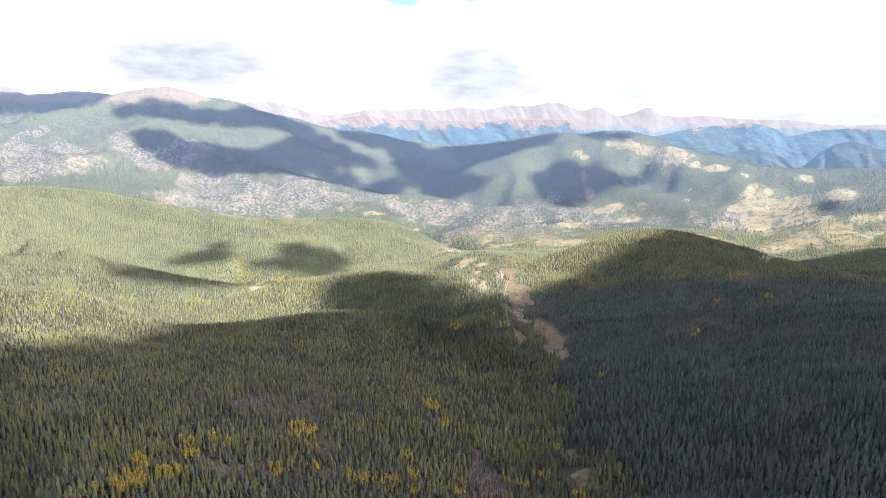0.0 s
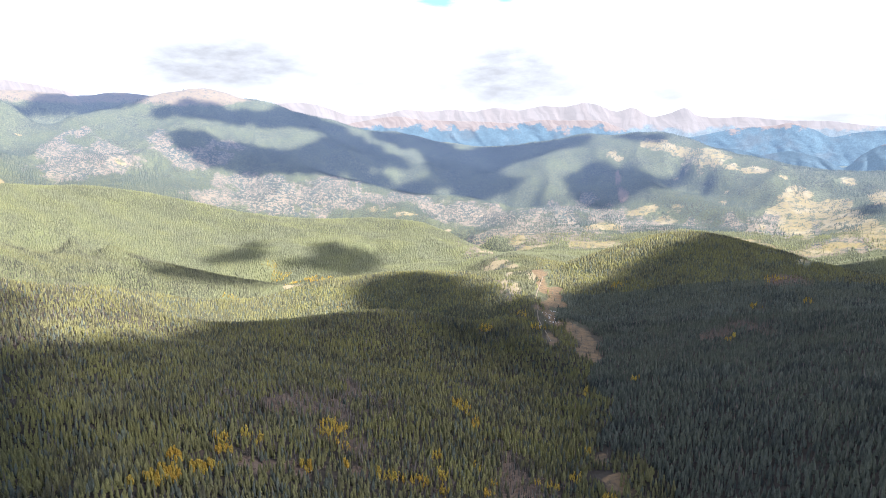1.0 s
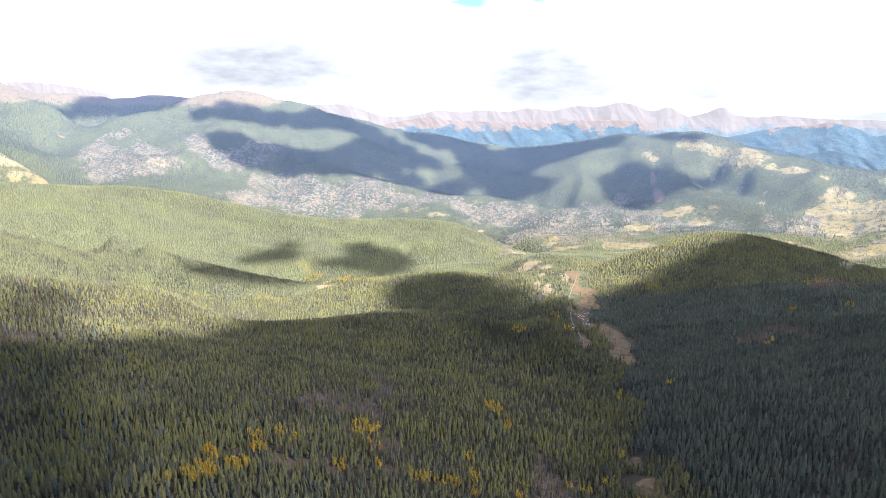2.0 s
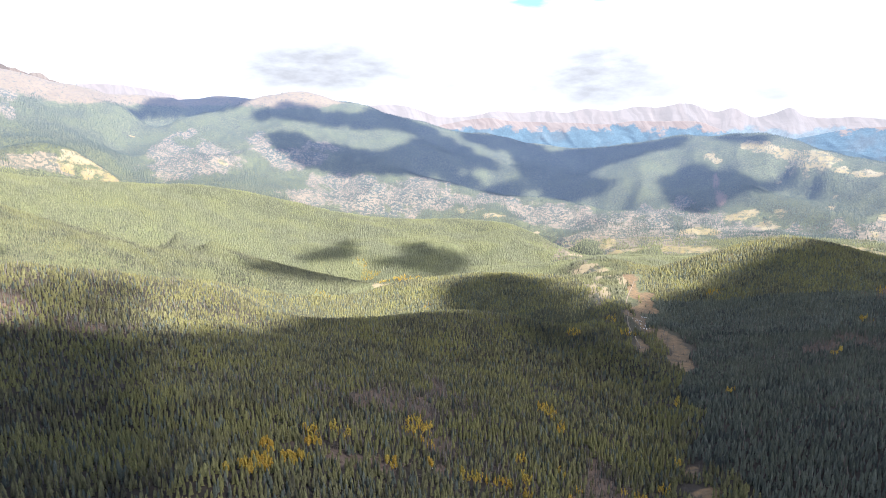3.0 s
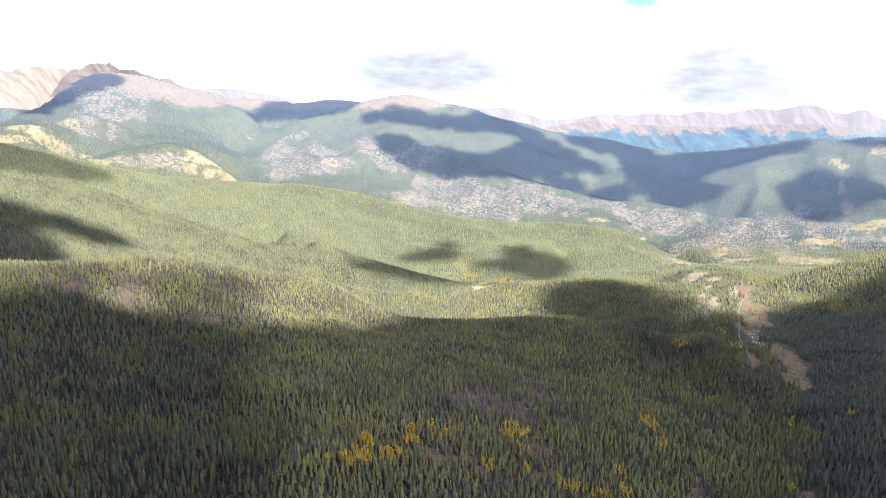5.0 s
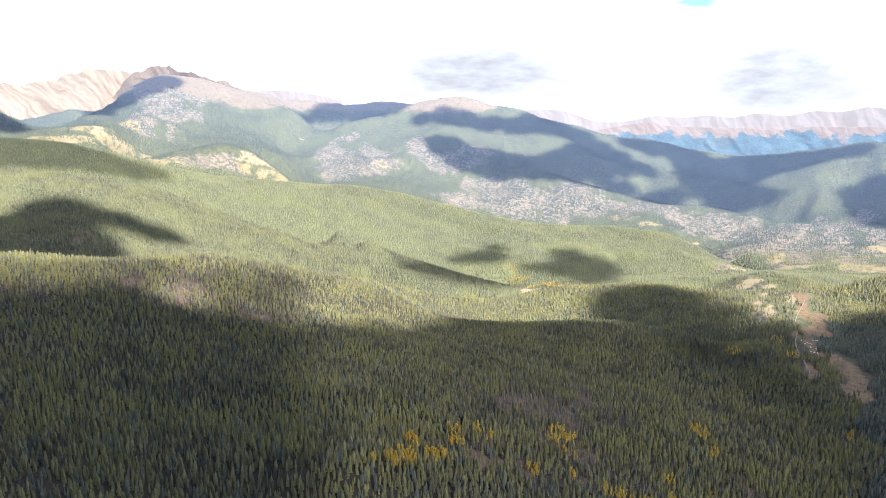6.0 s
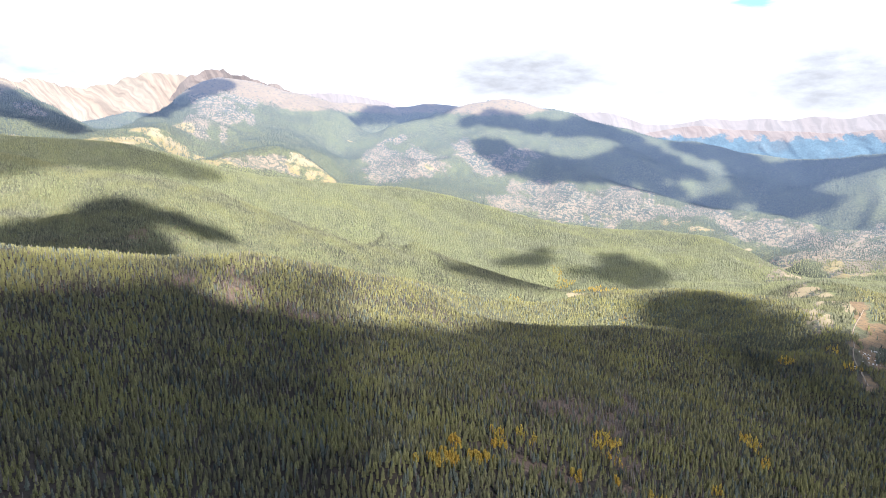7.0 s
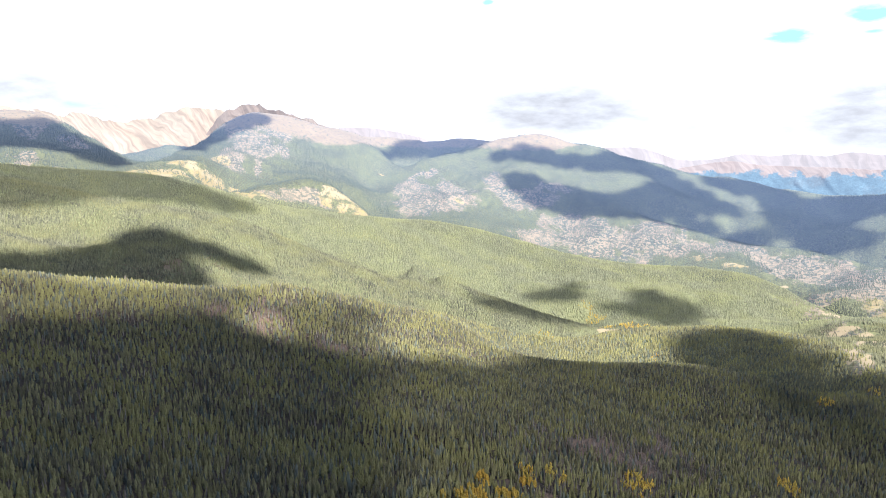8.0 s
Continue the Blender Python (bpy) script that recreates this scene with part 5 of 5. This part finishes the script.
def stand(kinds, x, y, rng, limit):
    """One tree at each place: the first of each kind is moved there, the rest are copies."""
    used = set()
    for k in range(min(len(x), limit)):
        kind = kinds[rng.randint(len(kinds))]
        s = float(rng.uniform(0.78, 1.2))
        at = pose(float(x[k]), float(y[k]), float(height(x[k], y[k])) - 0.25, rng.normal(0, 1.5), rng.normal(0, 1.5), rng.uniform(0, 360))
        tree = copy_thing(kind, at) if kind.name in used else kind
        used.add(kind.name)
        tree.matrix_basis = at @ Matrix.Diagonal((s, s, s, 1))
    for kind in kinds:
        if kind.name not in used:
            for o in (*kind.children_recursive, kind):
                bpy.data.objects.remove(o)


def near_trees():
    x, y, rng = spread(390, 450, 3.6, 61)
    keep = near_stretch(x, y) & woods(x, y, rng) & (patches(x, y, GOLD, 0.5, 13) < rng.uniform(0.2, 1.0, len(x)))
    x, y = x[keep], y[keep]
    dead = rng.uniform(0, 1, len(x)) < 0.09
    live = [conifer_kind("pine", PINE, 8.4, 0.140, 0.35, "slender dark green lodgepole pine on the slope", 71),
            conifer_kind("pine", PINE, 7.2, 0.150, 0.65, "slender olive green lodgepole pine on the slope", 72),
            conifer_kind("pine", PINE, 9.0, 0.132, 0.5, "tall slender green lodgepole pine on the slope", 73),
            conifer_kind("fir", FIR, 8.0, 0.15, 0.5, "dark bluish green fir with a pointed crown", 74)]
    stand(live, x[~dead], y[~dead], rng, 300)
    stand([snag_kind(7.6, 75), snag_kind(6.2, 76)], x[dead], y[dead], rng, 60)
    x, y, rng = grove_places(330, 445, 3.0, 0.95, 62)
    keep = np.arctan2(-x, y) > radians(8)
    stand([aspen_kind(7.0, 0.4, 81), aspen_kind(6.0, 0.7, 82), aspen_kind(7.8, 0.15, 83)], x[keep], y[keep], rng, 200)


near_trees()


# ---- track and boulders by the stream ----
def build_track():
    p = sampled([(x, y, 0) for x, y in TRACK_LINE], 0.003)
    d = np.gradient(p[:, :2], axis=0)
    d /= np.hypot(d[:, 0], d[:, 1])[:, None]
    side = np.stack([-d[:, 1], d[:, 0]], 1)
    half = 0.8 + 0.2 * np.sin(np.arange(len(p)) * 0.7)[:, None]
    rows = []
    for k, lift in ((-1.0, -0.4), (-0.9, 0.12), (0.9, 0.12), (1.0, -0.4)):
        q = p[:, :2] + side * half * k
        rows.append(np.column_stack([q, height(q[:, 0], q[:, 1]) + lift + 0.25]))
    n = len(p)
    j, i = np.meshgrid(np.arange(3), np.arange(n - 1), indexing="ij")
    f = np.stack([j * n + i, j * n + i + 1, (j + 1) * n + i + 1, (j + 1) * n + i], -1).reshape(-1, 4)
    me = mesh_from("track", np.concatenate(rows), f)
    me.materials.append(TRACK)
    tagged(new("track", me), "narrow pale dirt track winding along the meadow", "track", kind="structure")


def boulder_mesh(seed):
    rng = random.Random(seed)
    bm = bmesh.new()
    bmesh.ops.create_icosphere(bm, subdivisions=2, radius=1.0)
    for v in bm.verts:
        v.co *= 1 + 0.35 * noise.noise(v.co * 1.3 + Vector((seed * 5.1, 0, 0))) + rng.uniform(-0.05, 0.05)
        v.co.z = max(v.co.z * 0.75, -0.35)
    me = bpy.data.meshes.new("boulder")
    bm.to_mesh(me)
    bm.free()
    me.materials.append(STONE)
    return me


def boulders():
    rng = random.Random(9)
    shapes = [boulder_mesh(s) for s in (1, 2, 3, 4)]
    for bx, by in BOULDER_BEDS:
        for k in range(8):
            x, y, s = bx + rng.gauss(0, 4), by + rng.gauss(0, 9), rng.uniform(0.4, 1.15)
            ob = new("boulder", shapes[rng.randrange(4)])
            ob.matrix_basis = pose(x, y, float(height(x, y)) + 0.15 * s, 0, 0, rng.uniform(0, 360)) @ Matrix.Diagonal((s * rng.uniform(0.8, 1.5), s, s, 1))
            tagged(ob, "pale whitish boulder lying in the brown meadow", "boulder", "boulders by the stream")


build_track()
boulders()

# ---- clouds overhead that shade the slopes ----
CLOUD_BASE = 1900.0


def build_cloud(spots, seed, mat, label):
    """A flat-based cloud: a level, ragged underside and a billowing top over the union of its puffs."""
    p = np.array(spots, float)
    step = max(12.0, 0.3 * float(np.median(p[:, 2])))
    lo, hi = (p[:, :2] - p[:, 2:]).min(0) - 2 * step, (p[:, :2] + p[:, 2:]).max(0) + 2 * step
    x, y = np.meshgrid(np.arange(lo[0], hi[0], step), np.arange(lo[1], hi[1], step), indexing="ij")
    wx = x + 0.8 * step * fractal(x, y, 5 * step, 3, seed + 3)
    wy = y + 0.8 * step * fractal(x, y, 5 * step, 3, seed + 8)
    depth = np.full(x.shape, -9.0)
    for cx, cy, radius in p:
        depth = np.maximum(depth, radius - np.hypot(wx - cx, wy - cy))
    inside = depth > -0.15 * step
    rise = np.sqrt(np.maximum(depth, 1.0)) * 7 * (1 + 0.35 * fractal(x, y, 70, 3, seed))
    top = CLOUD_BASE + np.minimum(rise, 170)
    foot = CLOUD_BASE + 3 * fractal(x, y, 60, 2, seed + 5)
    n, m = x.shape
    ids = np.arange(n * m).reshape(n, m)
    keep = inside[:-1, :-1] & inside[1:, :-1] & inside[1:, 1:] & inside[:-1, 1:]
    a, b, c, d = (q[keep] for q in (ids[:-1, :-1], ids[1:, :-1], ids[1:, 1:], ids[:-1, 1:]))
    faces = np.concatenate([np.stack([a, b, c, d], 1), np.stack([d, c, b, a], 1) + n * m])
    verts = np.concatenate([np.stack([x, y, top], -1).reshape(-1, 3), np.stack([x, y, foot], -1).reshape(-1, 3)])
    used, back = np.unique(faces, return_inverse=True)
    me = mesh_from("cloud", verts[used], back.reshape(faces.shape))
    me.materials.append(mat)
    tagged(new("cloud", me), label, "cloud", "clouds overhead")


KINDS = {"over_knoll": (VEIL, "faint veil of cloud high over the knoll"), "over_near_slope": (THIN_CLOUD, "thin hazy cloud drifting high over the near slope"),
         "over_meadow": (HAZY_CLOUD, "small hazy cloud drifting over the meadow"),
         "dimming_wisp_over_ridge": (WISP, "unseen thin cloud added to dim the ridges"), "over_dark_hill": (DEEP_CLOUD, "broad white cloud drifting high over the dark hill")}
for number, (where_over, spots) in enumerate(CLOUDS.items()):
    build_cloud(spots, number, *KINDS.get(where_over, (CLOUD, "white cumulus cloud drifting high over the slopes")))
